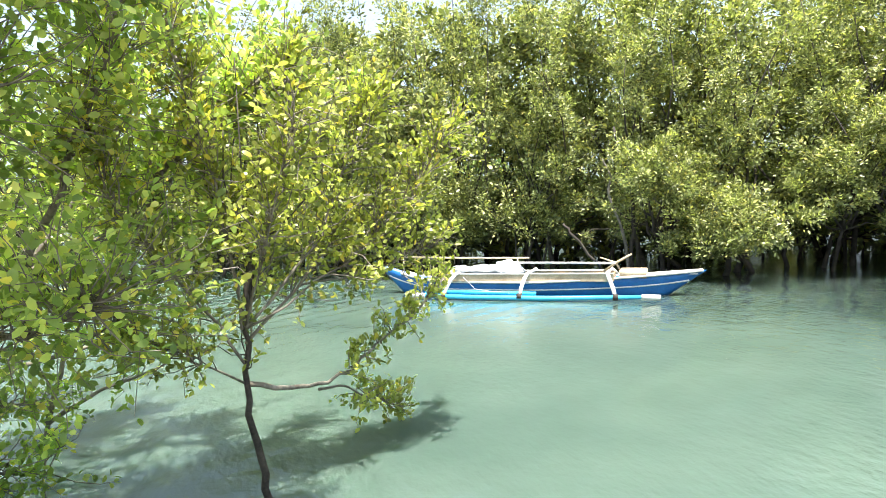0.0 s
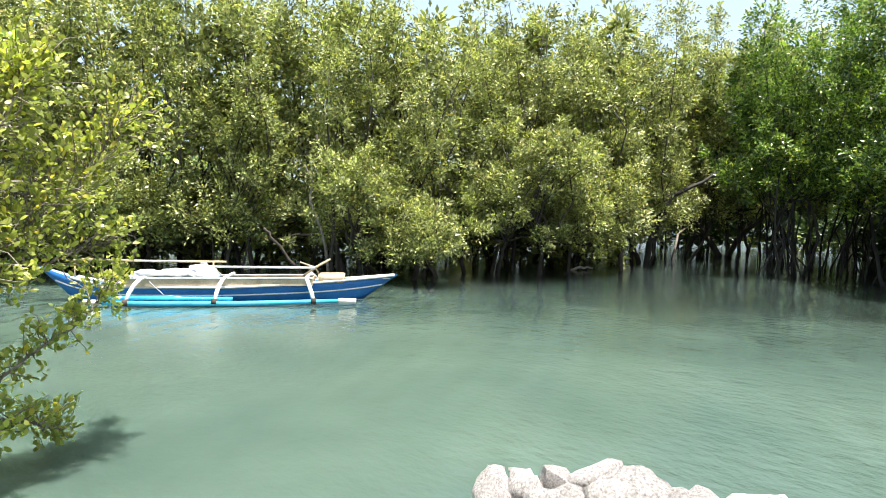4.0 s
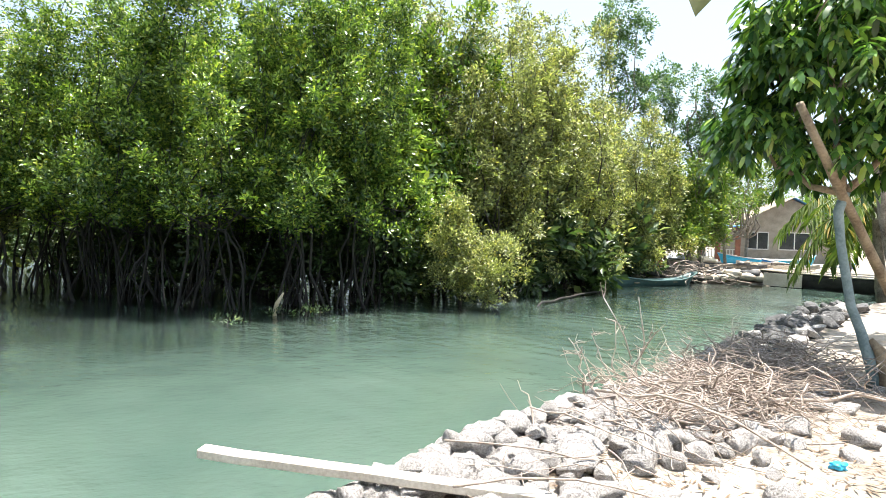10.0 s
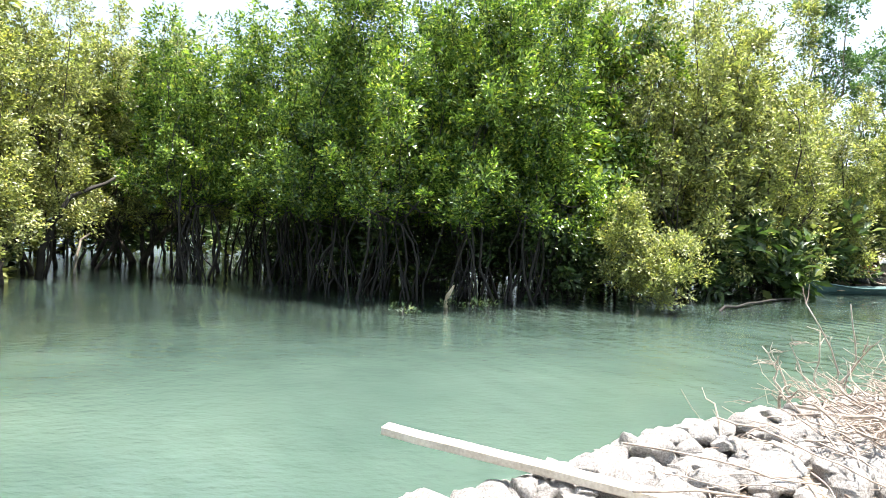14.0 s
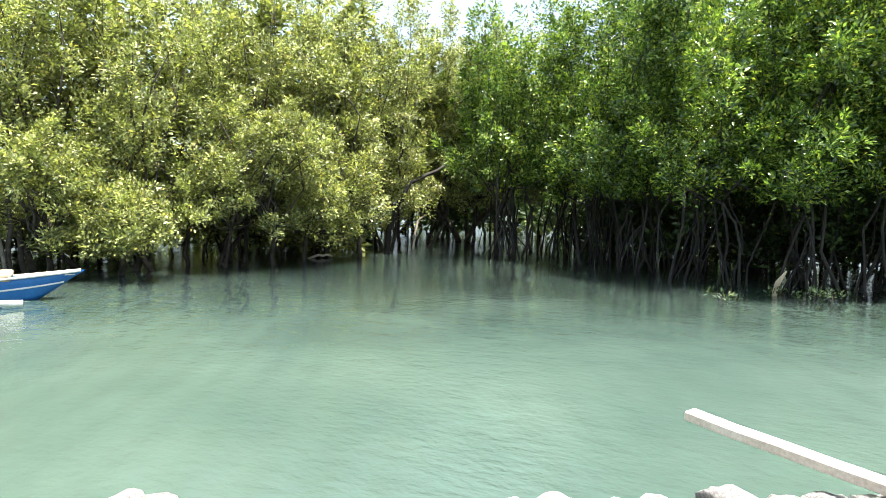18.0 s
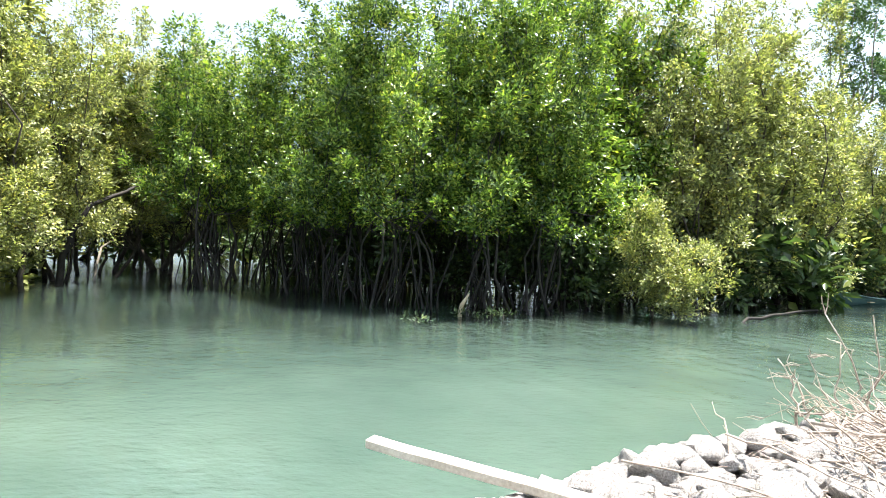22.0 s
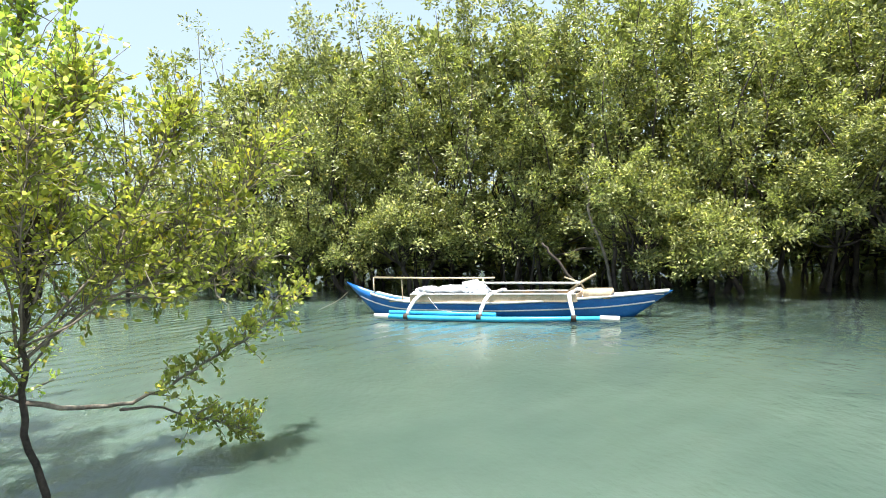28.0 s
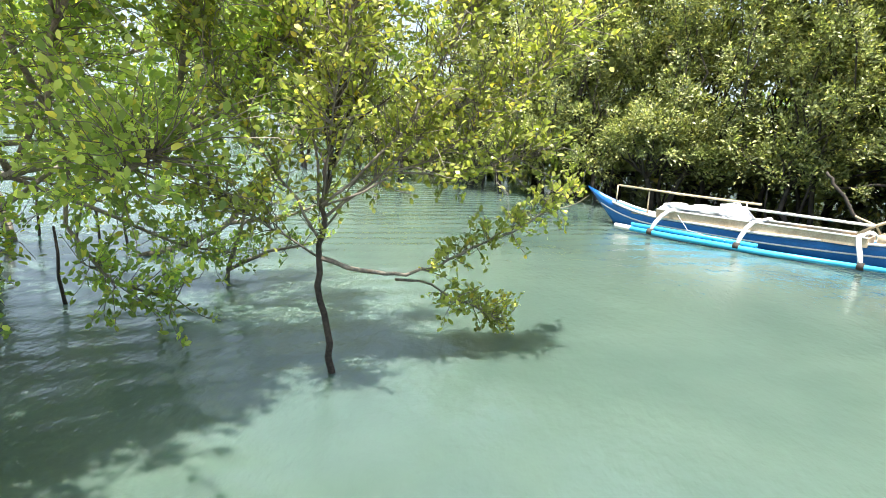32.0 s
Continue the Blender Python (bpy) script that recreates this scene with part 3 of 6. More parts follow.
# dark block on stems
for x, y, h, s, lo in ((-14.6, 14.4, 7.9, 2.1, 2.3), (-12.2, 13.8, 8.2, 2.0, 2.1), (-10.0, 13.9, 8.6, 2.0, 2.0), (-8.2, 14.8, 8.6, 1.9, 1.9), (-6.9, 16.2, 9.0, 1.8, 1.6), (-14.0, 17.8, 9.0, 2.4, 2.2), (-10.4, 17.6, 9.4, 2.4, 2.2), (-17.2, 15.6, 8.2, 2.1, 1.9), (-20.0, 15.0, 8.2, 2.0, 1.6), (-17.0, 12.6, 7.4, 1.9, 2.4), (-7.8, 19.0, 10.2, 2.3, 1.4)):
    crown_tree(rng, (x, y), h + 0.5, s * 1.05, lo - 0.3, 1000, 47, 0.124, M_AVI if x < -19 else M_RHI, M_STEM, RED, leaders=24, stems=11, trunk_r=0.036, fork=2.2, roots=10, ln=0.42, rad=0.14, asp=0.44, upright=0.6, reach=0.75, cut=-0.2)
for x, y in ((-19.5, 19.6), (-16, 19.8), (-12.3, 18.8), (-8.6, 18.8), (-6.0, 19.6), (-11, 22), (-15.5, 23)):
    crown_tree(rng, (x, y), 10.2, 2.5, 0.7, 480, 40, 0.18, M_RHI, M_BARK_D, RED, leaders=14, trunk_r=0.07, fork=1.8, ln=0.6, rad=0.22, upright=0.55)
# hidden inner crowns added to shut the sun out from below
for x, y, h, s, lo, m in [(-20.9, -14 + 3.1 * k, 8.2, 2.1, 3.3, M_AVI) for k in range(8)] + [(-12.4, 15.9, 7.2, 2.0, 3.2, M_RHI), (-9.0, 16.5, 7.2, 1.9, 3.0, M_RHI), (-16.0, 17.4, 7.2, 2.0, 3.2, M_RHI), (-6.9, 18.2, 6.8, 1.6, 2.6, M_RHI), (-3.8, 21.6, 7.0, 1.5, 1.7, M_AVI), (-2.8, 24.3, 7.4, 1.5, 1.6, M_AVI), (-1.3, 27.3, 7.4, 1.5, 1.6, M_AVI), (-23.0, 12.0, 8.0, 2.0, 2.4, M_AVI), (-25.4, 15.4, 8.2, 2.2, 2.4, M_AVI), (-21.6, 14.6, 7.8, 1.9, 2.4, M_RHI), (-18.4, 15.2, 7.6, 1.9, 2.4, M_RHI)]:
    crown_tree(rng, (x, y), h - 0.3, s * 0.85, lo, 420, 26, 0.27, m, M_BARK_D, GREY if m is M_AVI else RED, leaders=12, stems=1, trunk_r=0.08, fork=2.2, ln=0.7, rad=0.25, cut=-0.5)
# bright bush and light trees past the block
lobes = []
for cx, cz, rx, rz, k in ((-4.35, 1.25, 0.85, 1.15, 17), (-3.2, 1.1, 0.8, 0.75, 12), (-4.55, 2.4, 0.4, 0.45, 4), (-3.9, 0.45, 0.9, 0.3, 6)):
    for _ in range(k):
        o = unit(rng.normal(0, 1, 3)) * rng.random() ** 0.4
        lobes.append(((cx + o[0] * rx, 16.5 + 0.2 * (cx + 3.9) + o[1] * 0.6, max(cz + o[2] * rz, 0.2)), (rng.uniform(0.2, 0.38),) * 2 + (rng.uniform(0.16, 0.3),)))
mangrove(rng, (-4.5, 17.5), lobes, 1500, 17, 0.092, M_BUSH, M_BARK_D, "bright yellow-green mangrove bush over the water", fork=0.8, trunk_r=0.06, low=0.15, rad=0.15, shell=(0.45, 1.2))
for x, y, h, s, lo in ((-4.0, 20.0, 8.6, 1.9, 0.5), (-3.0, 22.6, 9.4, 1.9, 0.4), (-1.9, 25.6, 9.9, 1.9, 0.3), (-5.5, 24.0, 10.4, 2.4, 1.2), (-6.0, 21.0, 10.6, 2.2, 1.5), (-3.6, 27.5, 10.8, 2.2, 1.0), (-0.2, 29.0, 7.6, 2.0, 0.6), (1.2, 31.5, 6.6, 1.8, 0.9)):
    crown_tree(rng, (x, y), h + 0.2, s, lo + 0.05, 1100, 44, 0.13, M_AVI, M_BARK_D, GREY, leaders=24, trunk_r=0.08, cut=-0.2, rad=0.17)
# floating seedlings and a pale stump before the block
for x, y, s in ((-7.95, 11.34, 1.0), (-7.5, 12.8, 1.0), (-7.2, 13.4, 1.3), (-6.9, 13.5, 1.2)):
    ob = thing("seedling", "small mangrove seedling with leaves just above the water", "seedling", "seedlings in the water", (x, y, -0.1))
    bm = bmesh.new()
    tube(bm, [(x, y, -0.3), (x, y, 0.14)], [0.012, 0.008], 5)
    part("stem", bm, M_BARK_D, ob)
    Q = np.array([[x + rng.normal(0, 0.14 * s), y + rng.normal(0, 0.1), 0.12 + rng.uniform(-0.05, 0.08)] for _ in range(7)])
    leaf_cloud("leaves", *clump_leaves(rng, Q, np.tile([0, 0, 1.0], (7, 1)), 6, 0.05, 0.10, 0.4), M_DRK, ob)
ob = thing("stump", "pale broken stump standing in dark shaded water", "stump", "", (-7.9, 13.2, -0.2))
bm = bmesh.new()
tube(bm, [(-7.93, 13.2, -0.3), (-7.93, 13.2, 0.1), (-7.88, 13.2, 0.3), (-7.72, 13.22, 0.56)], [0.05, 0.05, 0.055, 0.02], 9)
part("wood", bm, M_BAMBOO, ob)

# single limbs and logs that show between the crowns
PALE, DARKW = "pale bare limb slanting out of the mangroves", "dark crooked limb under the mangrove crowns"
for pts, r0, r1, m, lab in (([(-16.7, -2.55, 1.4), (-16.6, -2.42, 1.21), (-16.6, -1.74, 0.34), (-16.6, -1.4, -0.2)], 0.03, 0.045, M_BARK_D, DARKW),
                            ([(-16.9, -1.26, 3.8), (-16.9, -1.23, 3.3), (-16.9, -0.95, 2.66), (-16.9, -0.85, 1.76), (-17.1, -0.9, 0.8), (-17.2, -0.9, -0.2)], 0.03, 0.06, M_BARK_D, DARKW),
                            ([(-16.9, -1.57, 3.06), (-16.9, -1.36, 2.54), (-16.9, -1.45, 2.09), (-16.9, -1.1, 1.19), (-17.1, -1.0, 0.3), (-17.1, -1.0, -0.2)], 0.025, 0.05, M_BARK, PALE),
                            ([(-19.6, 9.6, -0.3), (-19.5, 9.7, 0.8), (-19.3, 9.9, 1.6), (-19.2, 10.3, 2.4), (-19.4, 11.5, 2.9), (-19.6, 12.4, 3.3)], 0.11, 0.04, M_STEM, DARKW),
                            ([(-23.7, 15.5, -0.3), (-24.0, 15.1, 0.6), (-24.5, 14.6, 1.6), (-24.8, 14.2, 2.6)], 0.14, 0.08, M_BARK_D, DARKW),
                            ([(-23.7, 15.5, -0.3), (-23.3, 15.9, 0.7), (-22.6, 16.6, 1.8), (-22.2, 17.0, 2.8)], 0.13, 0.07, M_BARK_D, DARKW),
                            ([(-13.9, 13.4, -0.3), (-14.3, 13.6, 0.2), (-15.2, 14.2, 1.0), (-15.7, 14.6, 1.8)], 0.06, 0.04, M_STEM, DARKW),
                            ([(-20.2, 11.0, -0.3), (-20.4, 11.2, 0.5), (-20.7, 11.5, 1.06), (-21.3, 12.3, 1.3)], 0.05, 0.03, M_BARK, PALE),
                            ([(-2.4, 17.9, -0.1), (-2.2, 18.4, 0.05), (-1.5, 20.6, 0.08), (-0.7, 23.2, 0.05), (-0.5, 23.9, -0.1)], 0.04, 0.03, M_STEM, "dark driftwood log lying at the water edge"),
                            ([(-18.9, 6.4, -0.1), (-18.8, 6.8, 0.06), (-18.8, 7.2, 0.09), (-18.9, 7.4, 0.05)], 0.05, 0.03, M_PLANK, "pale driftwood piece in the shallow water")):
    ob = thing("bare_limb", lab, "branch", "", (pts[0][0], pts[0][1], min(p[2] for p in pts)))
    fine = []
    for a, b in zip(pts, pts[1:]):
        for t in (0, 0.34, 0.67):
            fine.append(np.array(a) + (np.array(b) - np.array(a)) * t + rng.normal(0, 0.02, 3))
    fine.append(np.array(pts[-1]))
    bm = bmesh.new()
    tube(bm, fine, taper(r0, r1, len(fine)), 8)
    part("wood", bm, m, ob)
# ---- outrigger boat ----
BX, BS, BB = -14.07, -6.93, 0.47


def hull_mesh(bm, xc, y0, y1, half, depth, mid, sheer0, sheer1, rake0, rake1, thick=0.03, n=25, lo=0.0, hi=1.0, grow=0.0, p0=0.6, p1=0.6):
    """Lofted hull along y between two heights of its side (0 keel, 1 gunwale), as an open shell with thickness."""
    rings = []
    for i in range(n):
        t = i / (n - 1)
        w = half * (min(1, t * 2) ** p0 if t < 0.5 else min(1, (1 - t) * 2) ** p1) + 0.015
        zt = mid + sheer0 * max(0, 1 - t * 3.6) ** 2.0 + sheer1 * max(0, (t - 0.5) / 0.5) ** 1.6
        zb = -depth * (1 - abs(2 * t - 1) ** 5)
        y = y0 + (y1 - y0) * t
        out = []
        steps = [lo + (hi - lo) * k / 4 for k in range(5)]
        for s in (-1, 1):
            seq = steps[::-1] if s < 0 else steps
            for q in seq:
                f = min(1.0, 0.12 + 0.88 * q ** 0.5)
                k = 1 - q
                out.append((xc + s * (w * f + grow), y + (rake0 * max(0, 1 - t * 5) - rake1 * max(0, 1 - (1 - t) * 5)) * k, zb + (zt - zb) * q))
        rings.append([bm.verts.new(p) for p in out] + [bm.verts.new((xc + (p[0] - xc) * max(0.0, 1 - thick / max(w, 0.04)), p[1], p[2] + (0 if j in (0, 9) else thick * 0.6))) for j, p in list(enumerate(out))[::-1]])
    m = len(rings[0])
    for a, b in zip(rings, rings[1:]):
        for k in range(m):
            bm.faces.new((a[k], a[(k + 1) % m], b[(k + 1) % m], b[k]))
    bm.faces.new(rings[0])
    bm.faces.new(rings[-1][::-1])
    return bm


def hull_rail(bm, side, q, r, xc, y0, y1, half, depth, mid, sheer0, sheer1, rake0, rake1, p0=0.6, p1=0.6, t0=0.02, t1=0.99):
    """A strip along the side of that hull at the height q."""
    pts = []
    for i in range(28):
        t = t0 + (t1 - t0) * i / 27
        w = half * (min(1, t * 2) ** p0 if t < 0.5 else min(1, (1 - t) * 2) ** p1) + 0.015
        zt = mid + sheer0 * max(0, 1 - t * 3.6) ** 2.0 + sheer1 * max(0, (t - 0.5) / 0.5) ** 1.6
        zb = -depth * (1 - abs(2 * t - 1) ** 5)
        f = min(1.0, 0.12 + 0.88 * q ** 0.5)
        y = y0 + (y1 - y0) * t + (rake0 * max(0, 1 - t * 5) - rake1 * max(0, 1 - (1 - t) * 5)) * (1 - q)
        pts.append((xc + side * (w * f + r * 0.3), y, zb + (zt - zb) * q))
    return tube(bm, pts, r, 6)


HULL = dict(xc=BX, y0=BS, y1=BB, half=0.34, depth=0.16, mid=0.30, sheer0=0.46, sheer1=0.22, rake0=0.75, rake1=0.75)
boat = thing("outrigger_boat", "blue wooden outrigger boat with white trim moored on the water", "boat", "", (BX, -3.23, 0))
hull = part("hull", hull_mesh(bmesh.new(), **HULL), M_BLUE, boat, "blue painted plywood hull")
for s in (-1, 1):
    part("rub_strake", hull_rail(bmesh.new(), s, 0.62, 0.016, **HULL), M_WHITE, hull, "thin white painted strip")
    part("gunwale", hull_rail(bmesh.new(), s, 1.0, 0.026, t0=0.10, **HULL), M_WHITE, hull, "white painted gunwale")
# decks and coaming
bm = bmesh.new()
for i in range(7):
    y = -5.6 + i * 0.16
    box(bm, (BX, y, 0.315), (0.42, 0.15, 0.02))
part("stern_deck", bm, M_WOOD, boat, "bare plank deck", False)
for s in (-1, 1):
    bm = bmesh.new()
    box(bm, (BX + s * 0.30, -3.2, 0.40), (0.025, 3.7, 0.16))
    part("coaming", bm, M_WOOD, boat, "unpainted tan plywood coaming", False)
    bm = bmesh.new()
    box(bm, (BX + s * 0.30, -3.2, 0.487), (0.06, 3.72, 0.022))
    part("coaming_cap", bm, M_WHITE, boat, "white painted cap rail", False)
for y in (-5.06, -1.34):
    bm = bmesh.new()
    box(bm, (BX, y, 0.40), (0.62, 0.025, 0.15))
    part("bulkhead", bm, M_WOOD, boat, smooth=False)
for i, y in enumerate((-4.3, -3.4, -2.5, -1.7)):
    bm = bmesh.new()
    box(bm, (BX, y, 0.36), (0.56, 0.16, 0.03))
    part("thwart", bm, M_WOOD, boat, smooth=False)
bm = bmesh.new()
box(bm, (BX, -0.95, 0.46), (0.42, 0.55, 0.18))
bmesh.ops.bevel(bm, geom=bm.edges[:], offset=0.02, segments=2, affect='EDGES')
part("fore_box", bm, M_WOOD, boat, "pale wooden box on the foredeck")
bm = bmesh.new()
box(bm, (BX, -0.15, 0.445), (0.16, 0.9, 0.02))
part("foredeck", bm, M_WHITE, boat, smooth=False)
# outriggers
for s in (-1, 1):
    bm = bmesh.new()
    tube(bm, [(BX + s * 0.93, -5.63, 0.10), (BX + s * 0.94, -4.4, 0.065), (BX + s * 0.94, -2.6, 0.055), (BX + s * 0.93, -0.73, 0.10)], [0.045, 0.055, 0.055, 0.04], 10)
    fl = part("outrigger_float", bm, M_CYAN, boat, "cyan painted bamboo float")
    for y in (-5.63, -0.76):
        bm = bmesh.new()
        tube(bm, [(BX + s * 0.93, y, 0.10), (BX + s * 0.93, y + 0.35, 0.09)], 0.058, 10)
        part("float_end", bm, M_WHITE, fl, "white painted float end")
    bm = bmesh.new()
    tube(bm, [(BX + s * 0.86, -5.3, 0.17), (BX + s * 0.86, -2.85, 0.14)], [0.04, 0.04], 9)
    part("upper_float", bm, M_CYAN, boat, "short cyan bamboo lashed on the float")
for y, lean in ((-4.85, 0.14), (-3.18, 0.08), (-1.25, -0.2)):
    bm = bmesh.new()
    tube(bm, [(BX - 0.36, y + lean, 0.50), (BX + 0.36, y + lean, 0.50)], 0.04, 8)
    part("cross_beam", bm, M_WHITE, boat, "white painted cross beam")
    for s in (-1, 1):
        bm = bmesh.new()
        tube(bm, [(BX + s * 0.33, y + lean, 0.505), (BX + s * 0.5, y + lean * 0.9, 0.49), (BX + s * 0.7, y + lean * 0.6, 0.40), (BX + s * 0.85, y + lean * 0.25, 0.25), (BX + s * 0.94, y, 0.08)], [0.04, 0.042, 0.042, 0.042, 0.036], 9)
        arm = part("outrigger_arm", bm, M_WHITE, boat, "white painted curved arm")
        bm = bmesh.new()
        tube(bm, [(BX + s * 0.94, y - 0.05, 0.09), (BX + s * 0.94, y + 0.05, 0.09)], 0.066, 9)
        part("lashing", bm, M_BARK_D, arm, "dark cord lashing")
# long bamboo, posts, fork and tarp
for p in (((BX + 0.1, -6.1, 0.86), (BX, -3.15, 0.80)),):
    bm = bmesh.new()
    tube(bm, [p[0], ((p[0][0] + p[1][0]) / 2, (p[0][1] + p[1][1]) / 2, 0.82), p[1]], 0.022, 7)
    part("bamboo_pole", bm, M_BAMBOO, boat, "long dry bamboo pole")
bm = bmesh.new()
tube(bm, [(BX + 0.05, -3.5, 0.70), (BX + 0.1, -1.3, 0.68)], 0.025, 7)
part("white_pole", bm, M_WHITE, boat)
for y, z in ((-6.15, 0.86), (-5.4, 0.84), (-3.4, 0.82)):
    bm = bmesh.new()
    tube(bm, [(BX + 0.05, y, 0.3), (BX + 0.05, y, z)], 0.016, 6)
    part("post", bm, M_BAMBOO, boat)
bm = bmesh.new()
tube(bm, [(BX, -1.55, 0.5), (BX + 0.02, -1.3, 0.68), (BX + 0.05, -0.98, 0.86)], [0.03, 0.028, 0.022], 7)
tube(bm, [(BX, -1.2, 0.5), (BX + 0.02, -1.3, 0.68), (BX + 0.05, -1.62, 0.8)], [0.022, 0.02, 0.016], 7)
part("forked_post", bm, M_BAMBOO, boat, "forked driftwood post")


def lump(bm, c, r, rng, sub=3, amp=0.3, flat=-9):
    bmesh.ops.create_icosphere(bm, subdivisions=sub, radius=1)
    sd = rng.uniform(0, 40)
    for v in bm.verts:
        if v.tag:
            continue
        d = 1 + amp * noise.noise(v.co * 1.7 + Vector((sd, 0, 0))) + amp * 0.5 * noise.noise(v.co * 4 + Vector((0, sd, 0)))
        v.co = Vector((v.co.x * r[0] * d + c[0], v.co.y * r[1] * d + c[1], max(v.co.z * r[2] * d + c[2], flat)))
        v.tag = True
    return bm


for y, ry, rz in ((-4.75, 0.35, 0.10), (-4.15, 0.5, 0.13), (-3.62, 0.3, 0.24)):
    part("tarpaulin", lump(bmesh.new(), (BX, y, 0.53), (0.27, ry, rz), rng, 3, 0.5, 0.48), M_TARP, boat, "folded grey plastic tarpaulin")
bm = bmesh.new()
tube(bm, [(BX + 0.33, -4.6, 0.42), (BX + 0.7, -4.2, 0.2), (BX + 0.9, -3.4, 0.15)], 0.006, 5)
part("rope", bm, M_TARP, boat, "thin slack line")
bm = bmesh.new()
tube(bm, wander(rng, (BX, BS + 0.05, 0.55), (BX - 0.6, BS - 1.4, -0.05), 7, 0.05, -0.06), 0.008, 5)
part("mooring_line", bm, M_BAMBOO, boat)
boat.rotation_euler = (0, 0, radians(-4.9))

# ---- near bank: stones, plank, brush ----
def stone_mesh(rng, name, sub=3):
    bm = bmesh.new()
    bmesh.ops.create_icosphere(bm, subdivisions=sub, radius=1)
    sd = Vector((rng.uniform(0, 50), rng.uniform(0, 50), 0))
    cuts = [(Vector(unit(rng.normal(0, 1, 3))), rng.uniform(0.6, 0.9)) for _ in range(10)]
    sq = rng.uniform(0.78, 1.22, 3) * np.array([1.1, 0.85, 0.72])
    for v in bm.verts:
        c = v.co.copy()
        for nn, dd in cuts:
            over = c.dot(nn) - dd
            if over > 0:
                c = c - nn * over
        d = 1.15 + 0.20 * noise.noise(c * 0.9 + sd) + 0.12 * noise.noise(c * 2.4 + sd) + 0.15 * noise.noise(c * 5.0 + sd) + 0.20 * abs(noise.noise(c * 8.5 + sd)) - 0.06
        v.co = Vector((c.x * sq[0], c.y * sq[1], c.z * sq[2])) * d
    me = bpy.data.meshes.new(name)
    bm.to_mesh(me)
    bm.free()
    if sub > 2:
        me.shade_smooth()
    me.materials.append(M_STONE)
    return me


STONES = [stone_mesh(rng, "coral_stone") for _ in range(18)]
CHIPS = [stone_mesh(rng, "coral_chip", 2) for _ in range(18)]


def put_stone(x, y, z, r, parent, name="stone"):
    ob = new(name, (STONES if r > 0.1 else CHIPS)[rng.integers(18)])
    ob.parent = parent
    ob.matrix_parent_inverse = Matrix.Translation(-parent.location)
    ob.matrix_basis = Matrix.LocRotScale((x, y, z), Euler((rng.uniform(-0.5, 0.5), rng.uniform(-0.5, 0.5), rng.uniform(0, 6.28))), (r * rng.uniform(0.85, 1.2), r, r * rng.uniform(0.85, 1.15)))


bank_wall = thing("rubble_wall", "low wall of loose white coral stones along the bank", "wall", "", (-3, 1, 0), "structure")
EY = np.array([e[0] for e in EDGE[5:15]])
EXX = np.array([e[1] for e in EDGE[5:15]])
arc = np.concatenate([[0], np.cumsum(np.hypot(np.diff(EY), np.diff(EXX)))])


def on_edge(s):
    return float(np.interp(s, arc, EXX)), float(np.interp(s, arc, EY))


for z, off, r0 in ((-0.03, -0.12, 0.14), (0.19, -0.05, 0.125), (0.39, 0.01, 0.12), (0.61, 0.10, 0.118), (0.59, 0.31, 0.105), (0.58, 0.5, 0.09)):
    s = 0.0
    while s < 7.2:
        r = r0 * rng.uniform(0.75, 1.25)
        s += r * (1.62 if z > 0.55 else 1.5)
        x, y = on_edge(s)
        put_stone(x + off + rng.normal(0, 0.025), y + rng.normal(0, 0.025), z + rng.normal(0, 0.015) + (r - r0) * 0.5, r, bank_wall)
for x in np.arange(-3.1, -1.3, 0.24):
    for z in (0.0, 0.25, 0.5):
        put_stone(x, -0.62 + rng.normal(0, 0.04), z, rng.uniform(0.12, 0.17), bank_wall)
for y in np.arange(-4.6, -0.8, 0.26):
    for z in (0.05, 0.33, 0.58):
        put_stone(edge_x(y) - 0.02 + rng.normal(0, 0.03), y, z, rng.uniform(0.13, 0.18), bank_wall)
# loose stones on top of the bank
rubble = thing("loose_rubble", "scattered white coral stones on the sandy bank", "stones", "", (0, 5, 0.6), "structure")
heaps = [rubble] + [thing("loose_rubble", "small pale coral stones strewn over the bank", "stones", "", (0, 6 + k, 0.6), "structure") for k in range(3)]
for k in range(1150):
    s = rng.uniform(1.8, 10.5)
    x, y = on_edge(s)
    d = abs(rng.normal(0, 0.75)) + 0.1
    if s < 4.5:
        d *= 0.55
    r = rng.uniform(0.04, 0.09) if rng.random() < 0.8 else rng.uniform(0.09, 0.13)
    xx, yy = x + d * 0.85, y - d * 0.5
    if (xx + 0.3) ** 2 + (yy - 0.0) ** 2 < 2.2:
        continue
    put_stone(xx, yy, land_z(xx, yy) + r * 0.2 + rng.uniform(0, 0.24) * math.exp(-d / 0.6) * min(1, max(0, s - 3.5)), r, heaps[k % 4])
